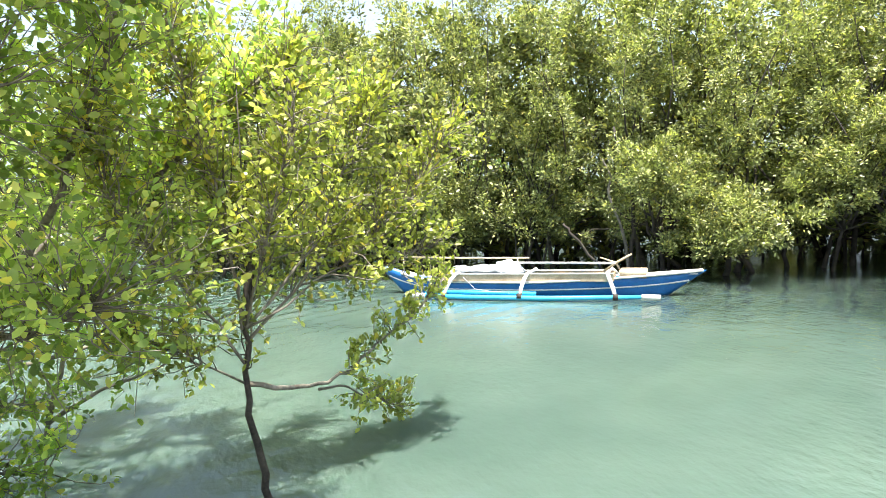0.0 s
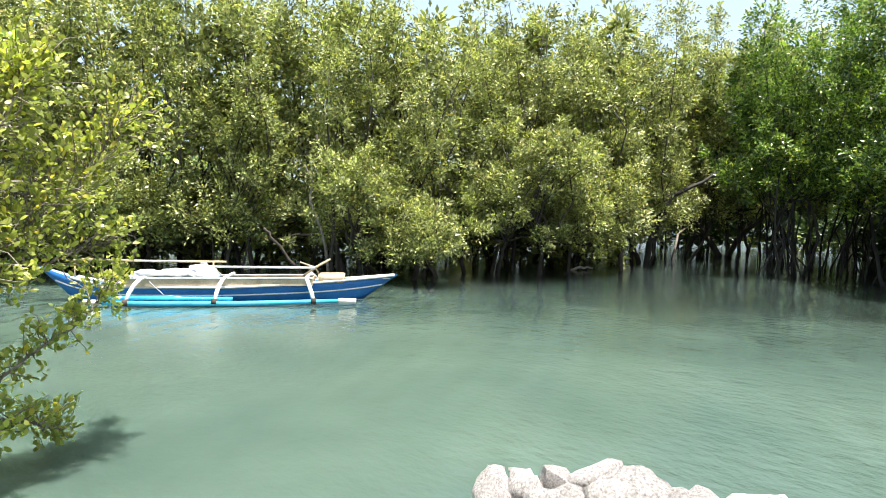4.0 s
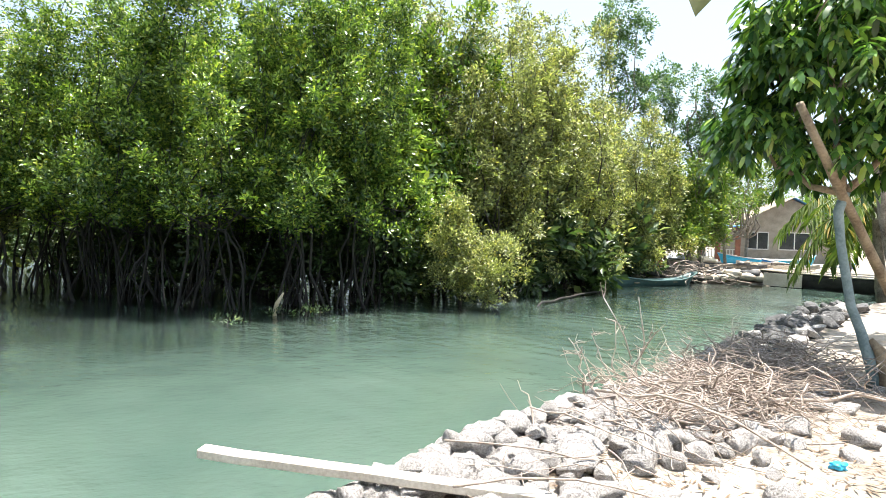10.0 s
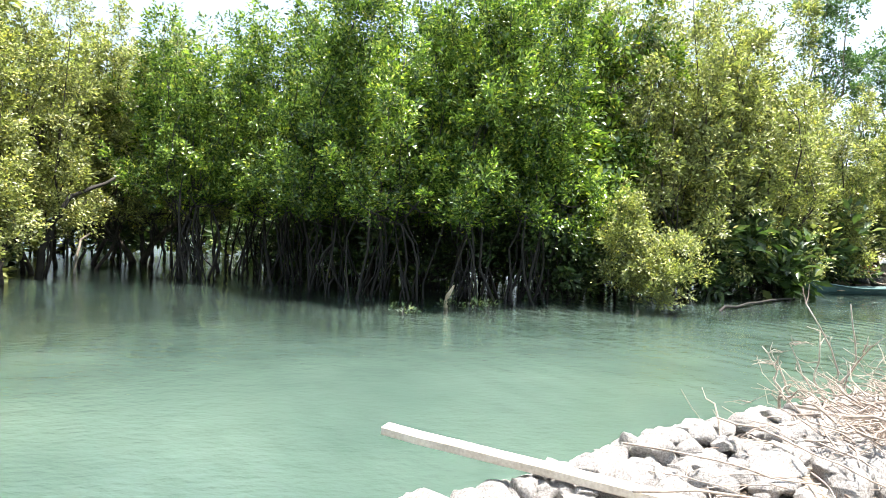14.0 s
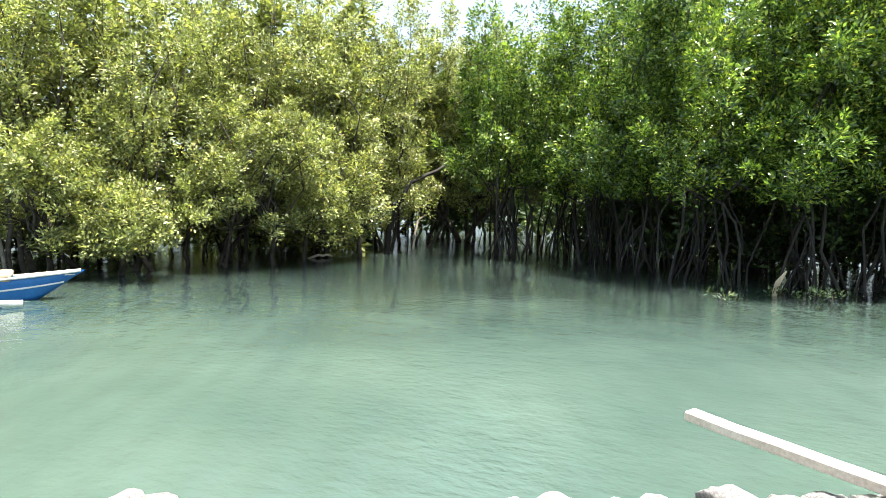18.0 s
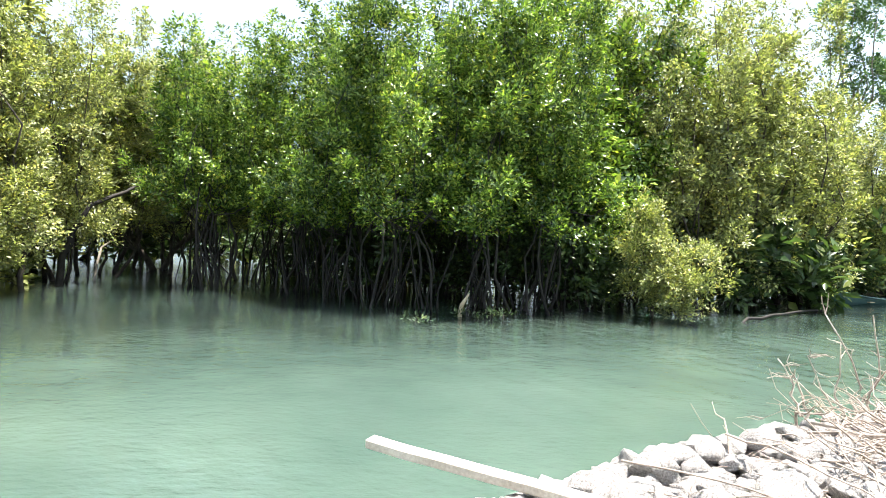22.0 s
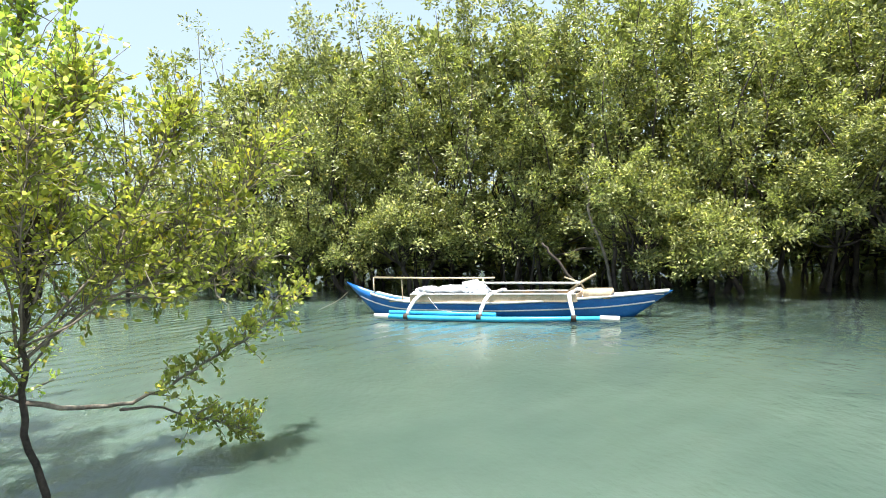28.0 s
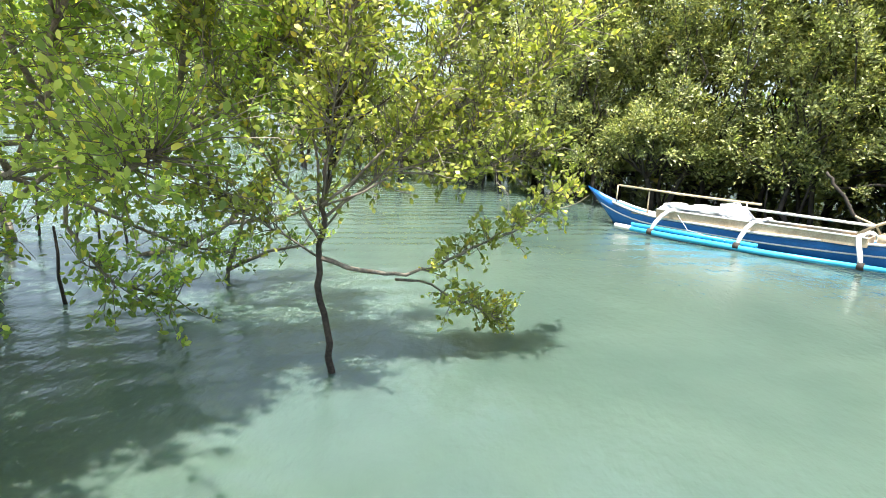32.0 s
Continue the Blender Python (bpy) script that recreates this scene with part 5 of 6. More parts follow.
lean = thing("leaning_mangrove", "broad pale-leaved mangrove leaning over shaded water", "tree", "", (-3.45, -9.6, -0.3))
limbs = [([(-3.42, -9.62, -0.35), (-3.45, -9.6, 0.0), (-3.52, -9.57, 0.83), (-3.48, -9.58, 2.0), (-3.48, -9.58, 3.0), (-3.4, -9.5, 4.3)], 0.12, 0.04),
         ([(-3.5, -9.57, 2.05), (-3.95, -9.46, 2.94), (-4.5, -9.1, 3.9)], 0.06, 0.02),
         ([(-3.5, -9.57, 1.0), (-3.35, -8.3, 1.15), (-3.5, -6.9, 1.45), (-3.85, -5.5, 1.72), (-4.04, -4.52, 2.1), (-4.04, -4.43, 2.4), (-4.3, -4.1, 2.75), (-4.6, -3.8, 3.2)], 0.06, 0.012),
         ([(-3.5, -6.9, 1.45), (-3.0, -5.9, 1.9), (-2.75, -4.9, 2.4), (-2.8, -4.3, 2.9)], 0.035, 0.01),
         ([(-3.85, -5.5, 1.72), (-3.5, -4.7, 2.3), (-3.4, -4.2, 3.0), (-3.3, -3.9, 3.6)], 0.03, 0.008),
         ([(-3.5, -6.9, 1.45), (-3.1, -5.4, 1.5), (-2.9, -4.4, 1.5), (-2.95, -3.9, 1.7)], 0.03, 0.008),
         ([(-3.4, -8.3, 1.15), (-3.7, -7.6, 2.2), (-3.9, -7.0, 3.2), (-3.8, -6.4, 4.0)], 0.04, 0.01),
         ([(-3.4, -8.3, 1.15), (-2.9, -7.4, 2.0), (-2.5, -6.6, 2.8), (-2.4, -6.0, 3.6)], 0.04, 0.01),
         ([(-3.5, -9.5, 2.0), (-4.3, -8.7, 2.4), (-5.0, -8.0, 2.7), (-5.6, -7.3, 3.0)], 0.04, 0.01),
         ([(-3.5, -9.5, 1.4), (-4.2, -8.9, 1.5), (-4.9, -8.3, 1.7)], 0.04, 0.01),
         ([(-3.48, -9.58, 2.8), (-2.9, -9.0, 3.4), (-2.4, -8.2, 3.8)], 0.04, 0.01),
         ([(-3.48, -9.58, 1.6), (-2.7, -9.3, 1.9), (-2.2, -8.6, 2.4)], 0.04, 0.01),
         ([(-3.35, -8.3, 1.15), (-4.0, -7.6, 0.8), (-4.6, -7.0, 0.45), (-5.1, -6.6, 0.35)], 0.03, 0.008),
         ([(-3.5, -6.9, 1.45), (-3.2, -6.2, 0.9), (-3.3, -5.6, 0.5), (-3.7, -5.2, 0.35)], 0.025, 0.007),
         ([(-3.5, -6.9, 1.45), (-2.7, -6.3, 1.0), (-2.3, -5.6, 0.6)], 0.025, 0.007),
         ([(-3.9, -7.0, 3.2), (-4.2, -6.2, 3.9), (-4.4, -5.6, 4.6)], 0.02, 0.006), ([(-3.85, -5.5, 1.72), (-4.4, -5.2, 2.6), (-4.9, -5.0, 3.4), (-5.1, -4.8, 4.1)], 0.025, 0.006),
         # higher limbs, mostly out of view, added to cast shade on the water
         ([(-3.0, -5.9, 1.9), (-2.4, -5.4, 2.9), (-2.1, -4.9, 3.5), (-2.1, -4.3, 3.9)], 0.025, 0.008), ([(-2.4, -5.4, 2.9), (-1.8, -5.3, 3.3), (-1.7, -4.8, 3.7)], 0.02, 0.006), ([(-2.5, -6.6, 2.8), (-1.9, -6.3, 3.3), (-1.7, -5.7, 3.6)], 0.02, 0.006), ([(-2.4, -5.4, 2.9), (-2.7, -4.7, 3.4), (-3.0, -4.3, 3.7)], 0.02, 0.006),
         ([(-2.75, -4.9, 2.4), (-2.6, -4.5, 3.1), (-2.6, -4.2, 3.9)], 0.015, 0.005), ([(-3.4, -9.5, 4.3), (-3.2, -8.8, 5.0), (-3.4, -8.0, 5.6)], 0.03, 0.008), ([(-3.5, -6.9, 1.45), (-4.3, -6.5, 2.0), (-5.0, -6.2, 2.6), (-5.4, -5.9, 3.4)], 0.025, 0.006)]
bm = bmesh.new()
tube(bm, limbs[0][0], taper(0.12, 0.04, 6), 10)
part("trunk", bm, M_BARK, lean)
spray(rng, lean, limbs[1:12] + limbs[15:], 2300, 0.7, 16, 0.072, M_LEAN, M_BARK, 0.56, 0.2)
side = [([(-3.48, -9.58, 1.3), (-2.6, -9.0, 1.35), (-1.7, -8.6, 1.2)], 0.035, 0.008), ([(-3.5, -9.57, 0.9), (-2.8, -8.6, 0.85), (-2.2, -7.8, 0.6)], 0.03, 0.008),
        ([(-3.5, -9.57, 1.6), (-2.5, -8.9, 1.9), (-1.6, -8.2, 2.0)], 0.035, 0.008), ([(-3.5, -9.57, 1.1), (-3.9, -8.9, 1.0), (-4.3, -8.2, 0.8)], 0.03, 0.008)]
spray(rng, lean, limbs[12:15] + side, 420, 0.4, 14, 0.068, M_LEAN, M_BARK, 0.56, 0.35)
# overhead limbs above the view, added to shade the water below
over = [([(-3.4, -9.5, 4.3), (-3.0, -7.8, 4.8), (-2.8, -6.0, 4.8), (-2.6, -4.6, 4.4)], 0.05, 0.012), ([(-3.0, -7.8, 4.8), (-3.6, -6.2, 5.0), (-4.0, -5.0, 4.7)], 0.04, 0.01), ([(-2.8, -6.0, 4.8), (-2.1, -5.2, 4.6), (-1.9, -4.3, 4.2)], 0.03, 0.01), ([(-3.0, -7.8, 4.8), (-2.2, -6.9, 4.8), (-1.8, -6.0, 4.6)], 0.03, 0.01), ([(-2.6, -4.6, 4.4), (-2.2, -3.6, 4.5), (-1.9, -2.8, 4.6)], 0.015, 0.006), ([(-1.9, -4.3, 4.2), (-1.5, -3.5, 4.5), (-1.3, -2.9, 4.7)], 0.015, 0.006), ([(-4.0, -5.0, 4.7), (-3.4, -4.2, 4.8), (-2.9, -3.4, 4.9)], 0.015, 0.006)]
spray(rng, lean, over, 130, 0.6, 15, 0.09, M_LEAN, M_BARK, 0.56, 0.2)
for x, y, h, sp, lo in ((-4.0, -10.4, 6.6, 2.9, 1.5), (-1.9, -9.6, 6.2, 2.3, 1.9)):
    crown_tree(rng, (x, y), h, sp, lo, 400, 38, 0.088, M_LEAN, M_BARK, "leafy green mangrove arching over the shaded water", group="mangroves by the near bank", leaders=16, stems=1, trunk_r=0.09, fork=1.7, reach=0.8, ln=0.45, rad=0.16, asp=0.54, cut=-0.15)
# tree outside the view, added only to throw shade on the water
crown_tree(rng, (0.2, -5.2), 6.6, 2.4, 4.1, 1300, 36, 0.14, M_LEAN, M_BARK, "unseen leafy tree added on the bank to shade the water", name="unseen_bank_tree", group="trees on the near bank", leaders=16, stems=1, trunk_r=0.12, fork=2.4, reach=0.8, ln=0.45, rad=0.2, asp=0.54, cut=-0.6, lean=(-2.0, 0.5))
low = thing("fallen_mangrove_limb", "mottled grey limb rising low out of the water", "branch", "", (-4.8, -8.6, -0.1))
limbs = [([(-4.5, -8.78, -0.3), (-4.8, -8.63, -0.05), (-5.5, -8.3, 0.17), (-5.93, -8.14, 0.40), (-6.17, -8.04, 0.74), (-6.6, -7.9, 1.2), (-6.8, -7.7, 1.9)], 0.055, 0.02), ([(-5.93, -8.14, 0.40), (-6.6, -7.6, 0.55), (-7.2, -7.2, 0.9)], 0.03, 0.01),
         ([(-5.1, -6.9, -0.3), (-5.15, -6.85, 0.1), (-5.5, -6.5, 0.35), (-6.0, -6.1, 0.5)], 0.035, 0.01), ([(-5.15, -6.85, 0.1), (-5.3, -6.7, 0.8), (-5.6, -6.4, 1.5)], 0.03, 0.01)]
spray(rng, low, limbs, 60, 0.3, 10, 0.07, M_LEAN, M_BARK, 0.5, 0.4)
for x, y, z in ((-4.21, -8.35, 1.0), (-5.06, -9.22, 1.1), (-3.48, -6.9, 0.8), (-4.3, -10.6, 1.2), (-4.6, -9.9, 0.9)):
    ob = thing("mangrove_stake", "thin dark stick standing upright in the water", "stick", "sticks in the water", (x, y, -0.2))
    bm = bmesh.new()
    tube(bm, wander(rng, (x, y, -0.3), (x + rng.normal(0, 0.12), y + rng.normal(0, 0.1), z), 5, 0.08), taper(0.022, 0.012, 5), 6)
    part("stick", bm, M_BARK_D, ob)

# ---- far end: shore, boats, house, palms ----
M_WALL = mat("tan_plaster", (0.22, 0.19, 0.155), (0.40, 0.36, 0.30), 0.9, 2, 20, 0.2)
M_ROOF = mat("rusty_roof", (0.26, 0.20, 0.15), (0.42, 0.34, 0.26), 0.7, 2, 20, 0.2)
M_BROOF = mat("blue_roof_sheet", (0.05, 0.22, 0.50), (0.10, 0.34, 0.66), 0.5, 2, 20, 0.1)
M_BRICKP = mat("red_brown_post", (0.22, 0.09, 0.06), (0.34, 0.15, 0.10), 0.85, 4, 30, 0.2)
M_GLASS = mat("dark_window_glass", (0.02, 0.025, 0.03), (0.05, 0.06, 0.065), 0.12, 3, 20, 0.0)
M_GREENB = mat("green_boat_paint", (0.045, 0.10, 0.10), (0.09, 0.17, 0.165), 0.5, 3, 30, 0.1)
M_ORANGE = mat("orange_red_tarp", (0.50, 0.10, 0.05), (0.68, 0.18, 0.10), 0.6, 3, 20, 0.3)
M_DARKHULL = mat("tarred_hull", (0.015, 0.014, 0.014), (0.05, 0.045, 0.04), 0.7, 3, 30, 0.2)
M_SACK = mat("pale_sacking", (0.52, 0.44, 0.34), (0.74, 0.66, 0.55), 0.9, 3, 25, 0.5, obj=0.15, dist=0.03)

house = thing("house", "small tan house with gable roof and blue porch sheet", "house", "", (9.3, 47, 0.5))
walls = [(((a + b) / 2, 46.1, 1.7), (b - a, 0.2, 2.6)) for a, b in ((7.9, 8.5), (9.9, 10.5), (12.4, 14.5))]
walls += [(((a + b) / 2, 46.1, z), (b - a, 0.2, h)) for a, b in ((8.5, 9.9), (10.5, 12.4)) for z, h in ((0.85, 0.9), (2.75, 0.5))]
walls += [((7.95, 49, 1.7), (0.2, 5.6, 2.6)), ((14.4, 49, 1.7), (0.2, 5.6, 2.6)), ((11.2, 51.8, 1.7), (6.7, 0.2, 2.6))]
for c, size in walls:
    part("wall", box(bmesh.new(), c, size), M_WALL, house, smooth=False)
bm = bmesh.new()
vs = [bm.verts.new(p) for p in ((7.9, 46.0, 3.0), (14.5, 46.0, 3.0), (11.2, 46.0, 4.7), (7.9, 46.2, 3.0), (14.5, 46.2, 3.0), (11.2, 46.2, 4.7))]
for f in ((0, 1, 2), (5, 4, 3), (0, 3, 4, 1), (1, 4, 5, 2), (2, 5, 3, 0)):
    bm.faces.new([vs[i] for i in f])
part("gable", bm, M_WALL, house, smooth=False)
for s, m in ((-1, M_ROOF), (1, M_BROOF)):
    x0, x1 = 11.2, 11.2 + s * 3.9
    for k in range(14):
        bm = bmesh.new()
        y0 = 45.4 + k * 0.5
        vs = [bm.verts.new(p) for p in ((x0, y0, 4.78), (x1, y0, 2.78), (x1, y0 + 0.25, 2.82), (x0, y0 + 0.25, 4.82), (x1, y0 + 0.5, 2.78), (x0, y0 + 0.5, 4.78))]
        bm.faces.new((vs[0], vs[1], vs[2], vs[3]))
        bm.faces.new((vs[3], vs[2], vs[4], vs[5]))
        part("roof_sheet", bm, m, house, smooth=False)
for a, b in ((8.5, 9.9), (10.5, 12.4)):
    fr = bmesh.new()
    for x in (a + 0.03, (a + b) / 2, b - 0.03):
        box(fr, (x, 46.06, 1.9), (0.06, 0.1, 1.2))
    for z in (1.33, 2.47):
        box(fr, ((a + b) / 2, 46.06, z), (b - a, 0.1, 0.06))
    w = part("window", fr, M_WHITE, house, "white window frame", False)
    for x0, x1 in ((a + 0.06, (a + b) / 2 - 0.03), ((a + b) / 2 + 0.03, b - 0.06)):
        g = bmesh.new()
        box(g, ((x0 + x1) / 2, 46.07, 1.9), (x1 - x0, 0.02, 1.08))
        part("pane", g, M_GLASS, w, smooth=False)
bm = bmesh.new()
box(bm, (6.6, 45.2, 2.86), (3.2, 2.2, 0.05), Euler((0.08, 0, 0)).to_matrix())
part("porch_roof", bm, M_BROOF, house, "blue sheet porch roof", False)
for x in (5.4, 6.5, 7.7):
    bm = bmesh.new()
    box(bm, (x, 44.4, 1.6), (0.3, 0.3, 2.5))
    part("post", bm, M_BRICKP, house, "red-brown porch post", False)
bm = bmesh.new()
for k in range(12):
    box(bm, (5.6 + k * 0.18, 44.4, 0.85), (0.04, 0.04, 0.8))
box(bm, (6.6, 44.4, 1.28), (2.2, 0.07, 0.06))
part("railing", bm, M_WHITE, house, smooth=False)


def small_boat(name, label, a, b, half, mid, dp, m, trim, z0=0.0, s0=0.35, s1=0.35):
    """A plain boat from stern a to bow b."""
    a, b = Vector((*a, 0)), Vector((*b, 0))
    ln = (b - a).length
    c = (a + b) / 2
    ob = thing(name, label, "boat", "", (c.x, c.y, z0))
    H = dict(xc=c.x, y0=c.y - ln / 2, y1=c.y + ln / 2, half=half, depth=dp, mid=mid, sheer0=s0, sheer1=s1, rake0=0.4, rake1=0.5, p0=0.35, p1=0.6)
    h = part("hull", hull_mesh(bmesh.new(), n=17, **H), m, ob)
    for s in (-1, 1):
        part("gunwale", hull_rail(bmesh.new(), s, 1.0, 0.03, **H), trim, ob)
    for t in (0.3, 0.5, 0.7):
        bm = bmesh.new()
        box(bm, (c.x, c.y - ln / 2 + ln * t, mid - 0.08), (half * 1.8, 0.2, 0.03))
        part("thwart", bm, M_WOOD, ob, smooth=False)
    ob.location.z = z0
    ob.rotation_euler = (0, 0, math.atan2((b - a).y, (b - a).x) - math.pi / 2)
    return ob


small_boat("green_boat", "faded green wooden boat drawn up under the trees", (3.4, 29.6), (-0.6, 26.0), 0.40, 0.22, 0.12, M_GREENB, M_GREENB)
small_boat("white_boat", "white wooden boat resting on the beach", (8.6, 36.6), (6.4, 36.3), 0.42, 0.40, 0.15, M_WHITE, M_WHITE, 0.68, 0.1, 0.42)
small_boat("blue_boat", "light blue boat on the beach before the house", (11.5, 41.5), (6.0, 41.2), 0.6, 0.8, 0.25, M_CYAN, M_WHITE, 0.85)
small_boat("dark_blue_boat", "dark blue boat with white rail on the beach", (13.0, 39.6), (8.2, 40.0), 0.5, 0.55, 0.2, M_BLUE, M_WHITE, 0.75)
small_boat("moored_hull", "long dark hull with pale green bow moored at the shore", (15.0, 24.6), (6.3, 31.2), 0.9, 0.62, 0.3, M_DARKHULL, M_SACK, 0.0, 0.1, 0.06)
bow_c = thing("bow_cladding", "pale green weathered boards on the hull's bow", "boards", "", (7.2, 30.3, 0.0))
bm = bmesh.new()
box(bm, (6.95, 29.95, 0.3), (0.05, 1.6, 0.56), Euler((0, 0, 0.92)).to_matrix())
part("cladding", bm, M_SACK, bow_c, smooth=False)
# sacks and tarps along the shore, orange cover
for k in range(26):
    t = k / 25
    x, y = 1.2 + 6.2 * t + rng.normal(0, 0.15), 31.2 - 0.3 * math.sin(3 * t) + rng.normal(0, 0.25) + 0.7 * t
    ob = thing("sandbag", "pale sack laid along the far shore", "sack", "sacks on the far shore", (x, y, 0.3))
    part("sack", lump(bmesh.new(), (x, y, rng.uniform(0.15, 0.5)), (rng.uniform(0.3, 0.6), 0.25, 0.17), rng, 2, 0.5), M_SACK if rng.random() < 0.75 else M_ROCK, ob)
for x, y, z, r, m, lab in ((1.5, 32.5, 0.66, (0.8, 0.5, 0.30), M_ORANGE, "orange-red cover over a boat"), (3.3, 37.5, 0.8, (0.5, 0.5, 0.35), M_TARP, "grey tarpaulin bundle"), (4.6, 38.0, 0.75, (0.8, 0.5, 0.25), M_SACK, "pale tarpaulin bundle")):
    ob = thing("covered_heap", lab + " on the beach", "heap", "", (x, y, 0.5))
    part("cover", lump(bmesh.new(), (x, y, z), r, rng, 3, 0.35, 0.45), m, ob)
# boards and poles strewn over the beach
for k in range(44):
    x, y = rng.uniform(0.6, 9.0), rng.uniform(31.6, 38.5)
    ob = thing("beach_scrap", "weathered board or pole lying on the far beach", "board", "scrap wood on the far beach", (x, y, 0.5))
    bm = bmesh.new()
    box(bm, (x, y, land_z(x, y) + rng.uniform(0.05, 0.28)), (rng.uniform(0.5, 1.8), rng.uniform(0.08, 0.3), rng.uniform(0.05, 0.2)), Euler((0, rng.normal(0, 0.08), rng.uniform(-0.6, 0.6))).to_matrix())
    part("board", bm, (M_SACK, M_BARK, M_PLANK, M_ROCK)[k % 4], ob, smooth=False)
# driftwood heap by the green boat
heap = thing("driftwood_heap", "heap of dark branches beside the green boat", "branches", "", (3.2, 29.6, 0.2))
for m in range(3):
    for j in range(26):
        bm = bmesh.new()
        p = np.array([3.2 + rng.normal(0, 0.8), 30.0 + rng.normal(0, 0.4), rng.uniform(0.1, 0.8)])
        tube(bm, wander(rng, p, p + unit(rng.normal(0, 1, 3) * np.array([1, 0.6, 0.3])) * rng.uniform(0.5, 1.2), 5, 0.2), taper(0.03, 0.01, 5), 5)
        part("driftwood", bm, M_TWIG if m else M_BARK_D, heap)
# dark shed at the bank's right end
M_SHED = mat("dark_brown_boards", (0.030, 0.020, 0.016), (0.075, 0.05, 0.04), 0.85, 2, 25, 0.3)
shed = thing("shed", "dark brown board shed in the shade of palms", "shed", "", (11.0, 19.5, 0.55))
for k in range(16):
    bm = bmesh.new()
    box(bm, (9.0 + k * 0.3, 18.0 + 0.02 * (k % 2), 1.75), (0.29, 0.06, 2.5))
    part("board", bm, M_SHED, shed, smooth=False)
bm = bmesh.new()
box(bm, (8.9, 20.0, 1.75), (0.08, 4.0, 2.5))
box(bm, (13.8, 20.0, 1.75), (0.08, 4.0, 2.5))
box(bm, (11.35, 22.0, 1.75), (4.9, 0.08, 2.5))
part("wall", bm, M_SHED, shed, smooth=False)
bm = bmesh.new()
box(bm, (11.3, 20.0, 3.1), (5.6, 4.8, 0.08), Euler((0.07, 0, 0)).to_matrix())
part("roof", bm, M_ROOF, shed, smooth=False)


def palm(rng, base, h, n, fl, lean=(0, 0), droop=0.9, label="coconut palm with drooping feathered fronds"):
    ob = thing("coconut_palm", label, "palm", "", base)
    top = np.array([base[0] + lean[0], base[1] + lean[1], base[2] + h])
    bm = bmesh.new()
    tube(bm, wander(rng, (base[0], base[1], base[2] - 0.2), top, 7, 0.05), taper(0.16, 0.10, 7), 10)
    part("trunk", bm, M_BARK, ob)
    for k in range(n):
        a = 6.283 * k / n + rng.uniform(-0.2, 0.2)
        el = rng.uniform(-0.1, 0.9)
        ln = fl * rng.uniform(0.8, 1.15)
        pts, P, D = [], [], []
        p = top.copy()
        d = np.array([math.cos(a) * math.cos(el), math.sin(a) * math.cos(el), math.sin(el)])
        for i in range(12):
            pts.append(p.copy())
            d = unit(d + np.array([0, 0, -droop * 0.16]))
            p = p + d * ln / 11
            sdw = unit(np.cross(d, [0, 0, 1.0]))
            if i > 1:
                for s in (-1, 1):
                    for q in (0.0, 0.33, 0.66):
                        P.append(p - d * ln / 11 * q)
                        D.append(sdw * s * 0.8 + d * 0.5 + np.array([0, 0, -0.45]) + rng.normal(0, 0.1, 3))
        bm = bmesh.new()
        tube(bm, pts, taper(0.03, 0.006, 12), 5)
        fr = part("frond", bm, M_PALM, ob)
        n_ = len(P)
        L = np.full(n_, ln * 0.22) * rng.uniform(0.8, 1.1, n_)
        leaf_cloud("blade", np.array(P), np.array(D), np.tile([0.1, 0.1, 1.0], (n_, 1)), L, np.full(n_, 0.05), M_PALM, fr, 0.3)["kind"] = "stuff"
    return ob


palm(rng, (7.3, 20.5, 0.5), 2.6, 28, 2.5, (-0.3, 0))
palm(rng, (9.5, 23.0, 0.5), 3.4, 14, 2.8, (0, 0))
palm(rng, (9.0, 16.0, 0.5), 6.6, 16, 2.8, (-0.8, 0.5))
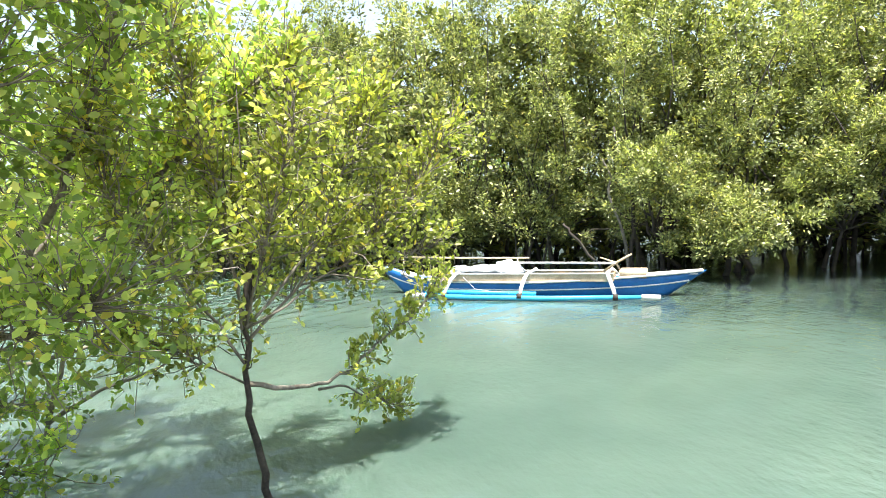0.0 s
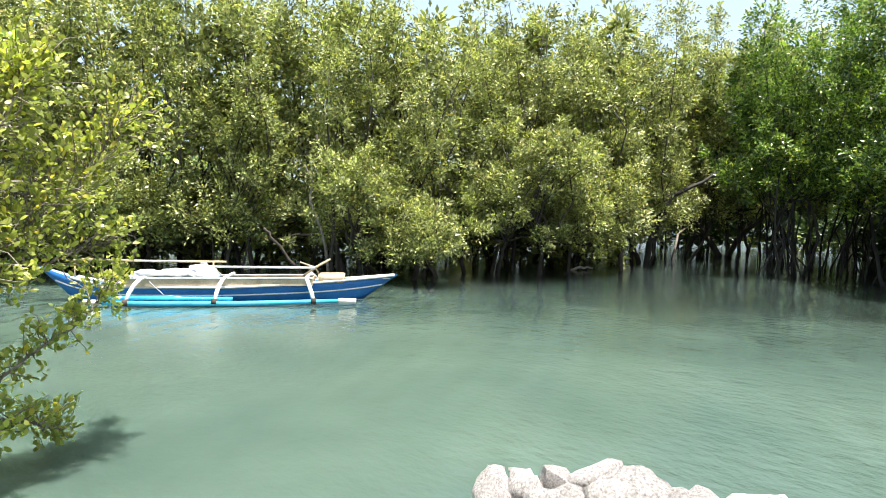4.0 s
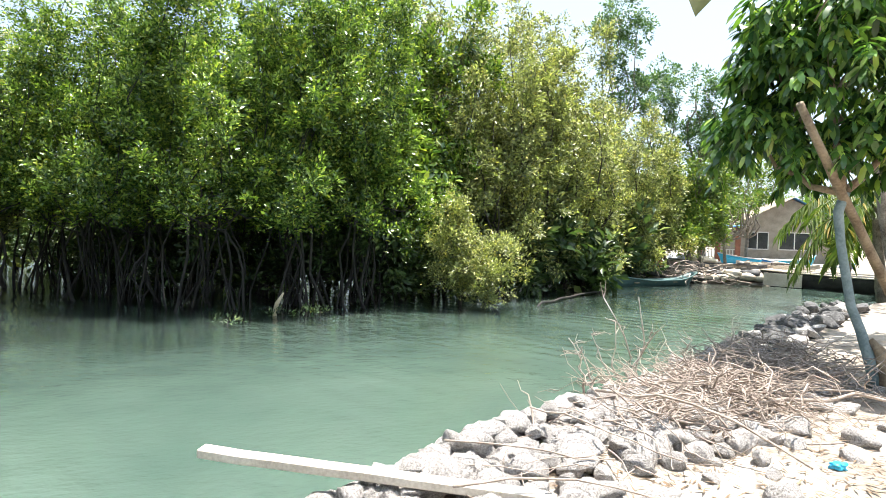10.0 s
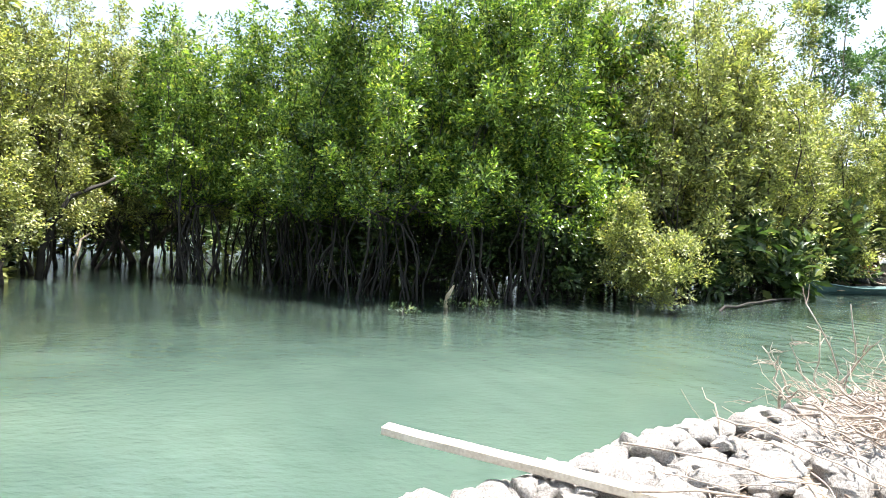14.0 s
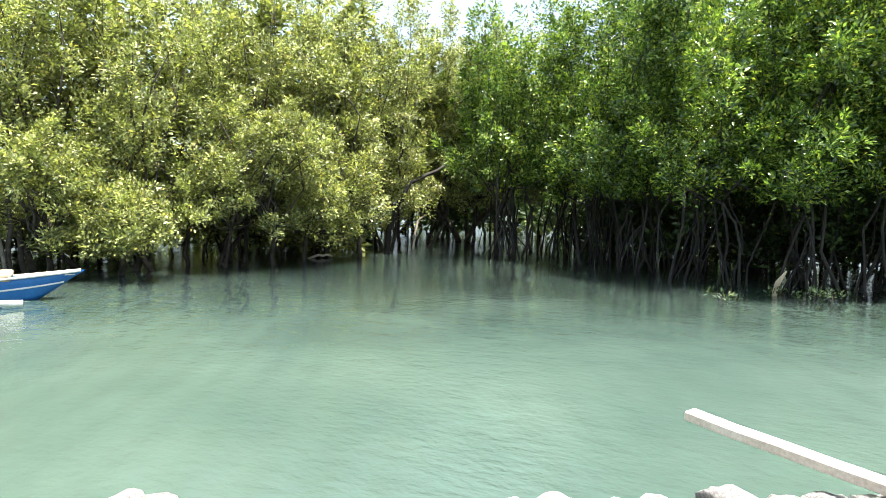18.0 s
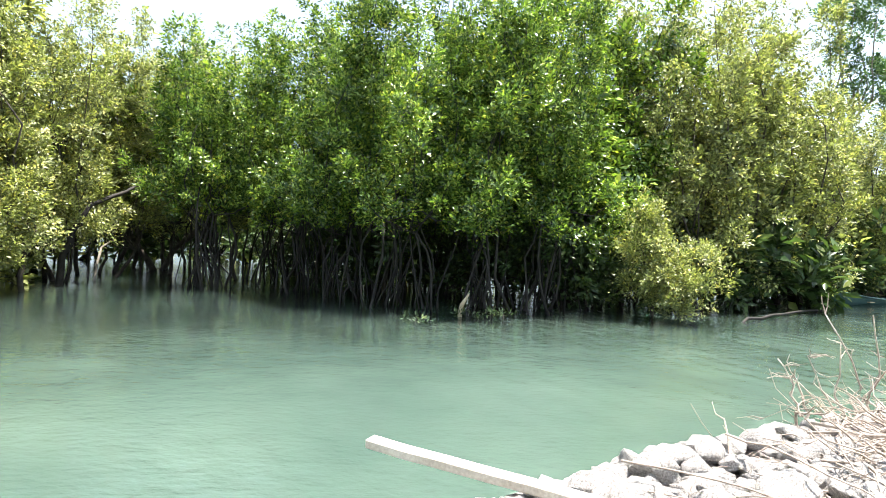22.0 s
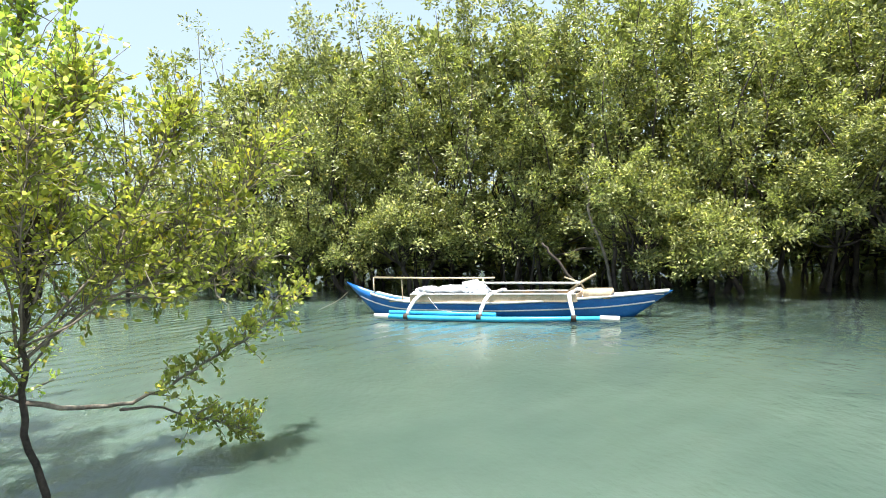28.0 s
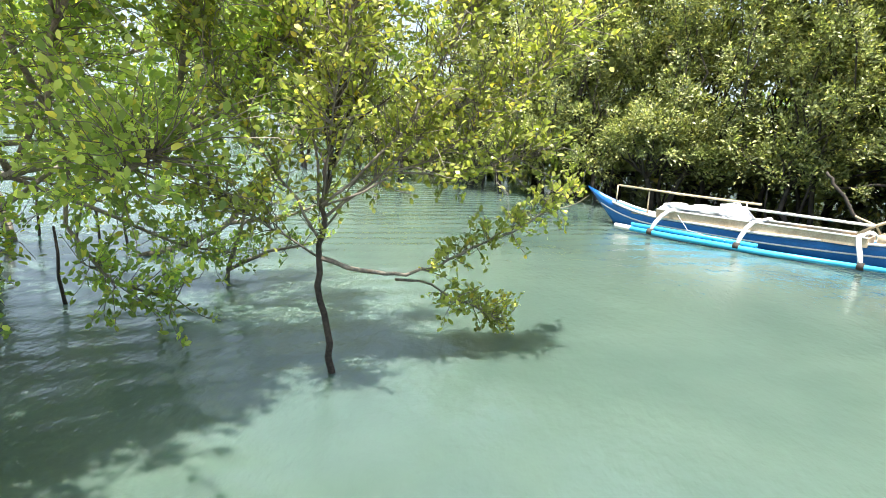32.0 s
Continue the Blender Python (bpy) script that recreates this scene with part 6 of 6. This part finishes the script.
# leafy trees round the shore
GREEN = "leafy green tree on the far shore"
M_TALL = leaf_mat("tall_tree_leaf", (0.05, 0.11, 0.05), (0.16, 0.26, 0.10), (0.25, 0.32, 0.10), 0.35, 0.35)
M_SHORE = leaf_mat("shore_leaf", (0.07, 0.13, 0.025), (0.22, 0.30, 0.06), (0.40, 0.38, 0.08), 0.45, 0.38)
for x, y, h, s, lo in ((1.0, 33.5, 6.5, 2.2, 0.9), (3.6, 35.5, 5.6, 2.0, 1.3), (5.4, 42.0, 5.8, 1.7, 2.4), (4.2, 36.0, 6.2, 1.8, 1.6), (6.2, 38.6, 6.8, 1.7, 3.0), (2.4, 33.2, 6.4, 1.7, 1.0), (10.0, 55.0, 10.0, 3.4, 2.2), (7.6, 42.6, 6.6, 1.5, 3.6), (10.6, 34.0, 4.6, 1.5, 0.6), (12.8, 30.5, 4.8, 1.7, 0.6),  (6.5, 49.5, 8.0, 3.2, 3.0), (13.0, 53.0, 9.0, 3.4, 3.0), (11.5, 26.5, 6.8, 2.4, 1.4), (15.5, 24.5, 8.5, 3.0, 1.6), (15.5, 33.0, 8.0, 3.2, 1.6), (19.0, 42.0, 9.0, 3.6, 1.6), (4.0, 54.0, 8.5, 3.5, 2.0), (-4.0, 36.0, 8.5, 3.0, 1.2), (13.0, 13.5, 7.0, 2.4, 2.2)):
    crown_tree(rng, (x, y), h, s, lo + 0.2, 520 if x < 6 and y < 43 else 240, 30, 0.2, M_SHORE, M_BARK, GREEN, name="shore_tree", group="trees on the far shore", leaders=14, stems=1, trunk_r=0.13, fork=1.6, ln=0.6, rad=0.22)
for x, y, h, lobes in ((-0.1, 34.0, 14.6, ((0.0, 13.6, 0.75), (-0.75, 12.6, 0.8), (0.75, 12.5, 0.85), (0.1, 11.7, 0.9), (-0.5, 10.5, 0.7), (0.5, 9.8, 0.75), (0.2, 8.6, 0.8))),
                       (2.1, 34.0, 11.5, ((0.0, 10.6, 0.6), (-0.6, 9.7, 0.75), (0.5, 9.4, 0.6), (-0.3, 8.4, 0.9), (0.4, 7.7, 0.7), (-0.6, 7.0, 0.8))),
                       (3.8, 34.4, 10.9, ((0.0, 10.2, 0.5), (0.3, 9.4, 0.65), (-0.2, 8.5, 0.7), (0.4, 7.6, 0.75), (-0.1, 6.8, 0.9), (0.5, 6.2, 0.7)))):
    mangrove(rng, (x, y), [((x + a, y + rng.normal(0, 0.3), z), (r * 0.9, r * 0.9, r * 0.72)) for a, z, r in lobes], 760, 13, 0.16, M_TALL, M_BARK, "tall slender green tree with open crown", name="tall_tree", fork=h * 0.45, trunk_r=0.10, rad=0.2, group="tall trees behind the mangroves", low=1.0)
# distant tree line closing the view
far_line = []
for k in range(90):
    a = rng.uniform(0, 6.283)
    if 0.3 < (a % 6.283) < 0.9 and rng.random() < 0.3:
        continue
    R = rng.uniform(75, 120)
    far_line.append(((math.cos(a) * R, math.sin(a) * R, 3.0), (6.0, 6.0, 4.0)))
Q, NO = lobe_points(rng, far_line, 6500, (0.7, 1.05), 0.3)
wood = leaf_cloud("far_woods", *clump_leaves(rng, Q, NO, 5, 0.6, 1.1, 0.6), M_SHORE, None)
tagged(wood, "low line of distant green trees across the water", "trees", kind="stuff")
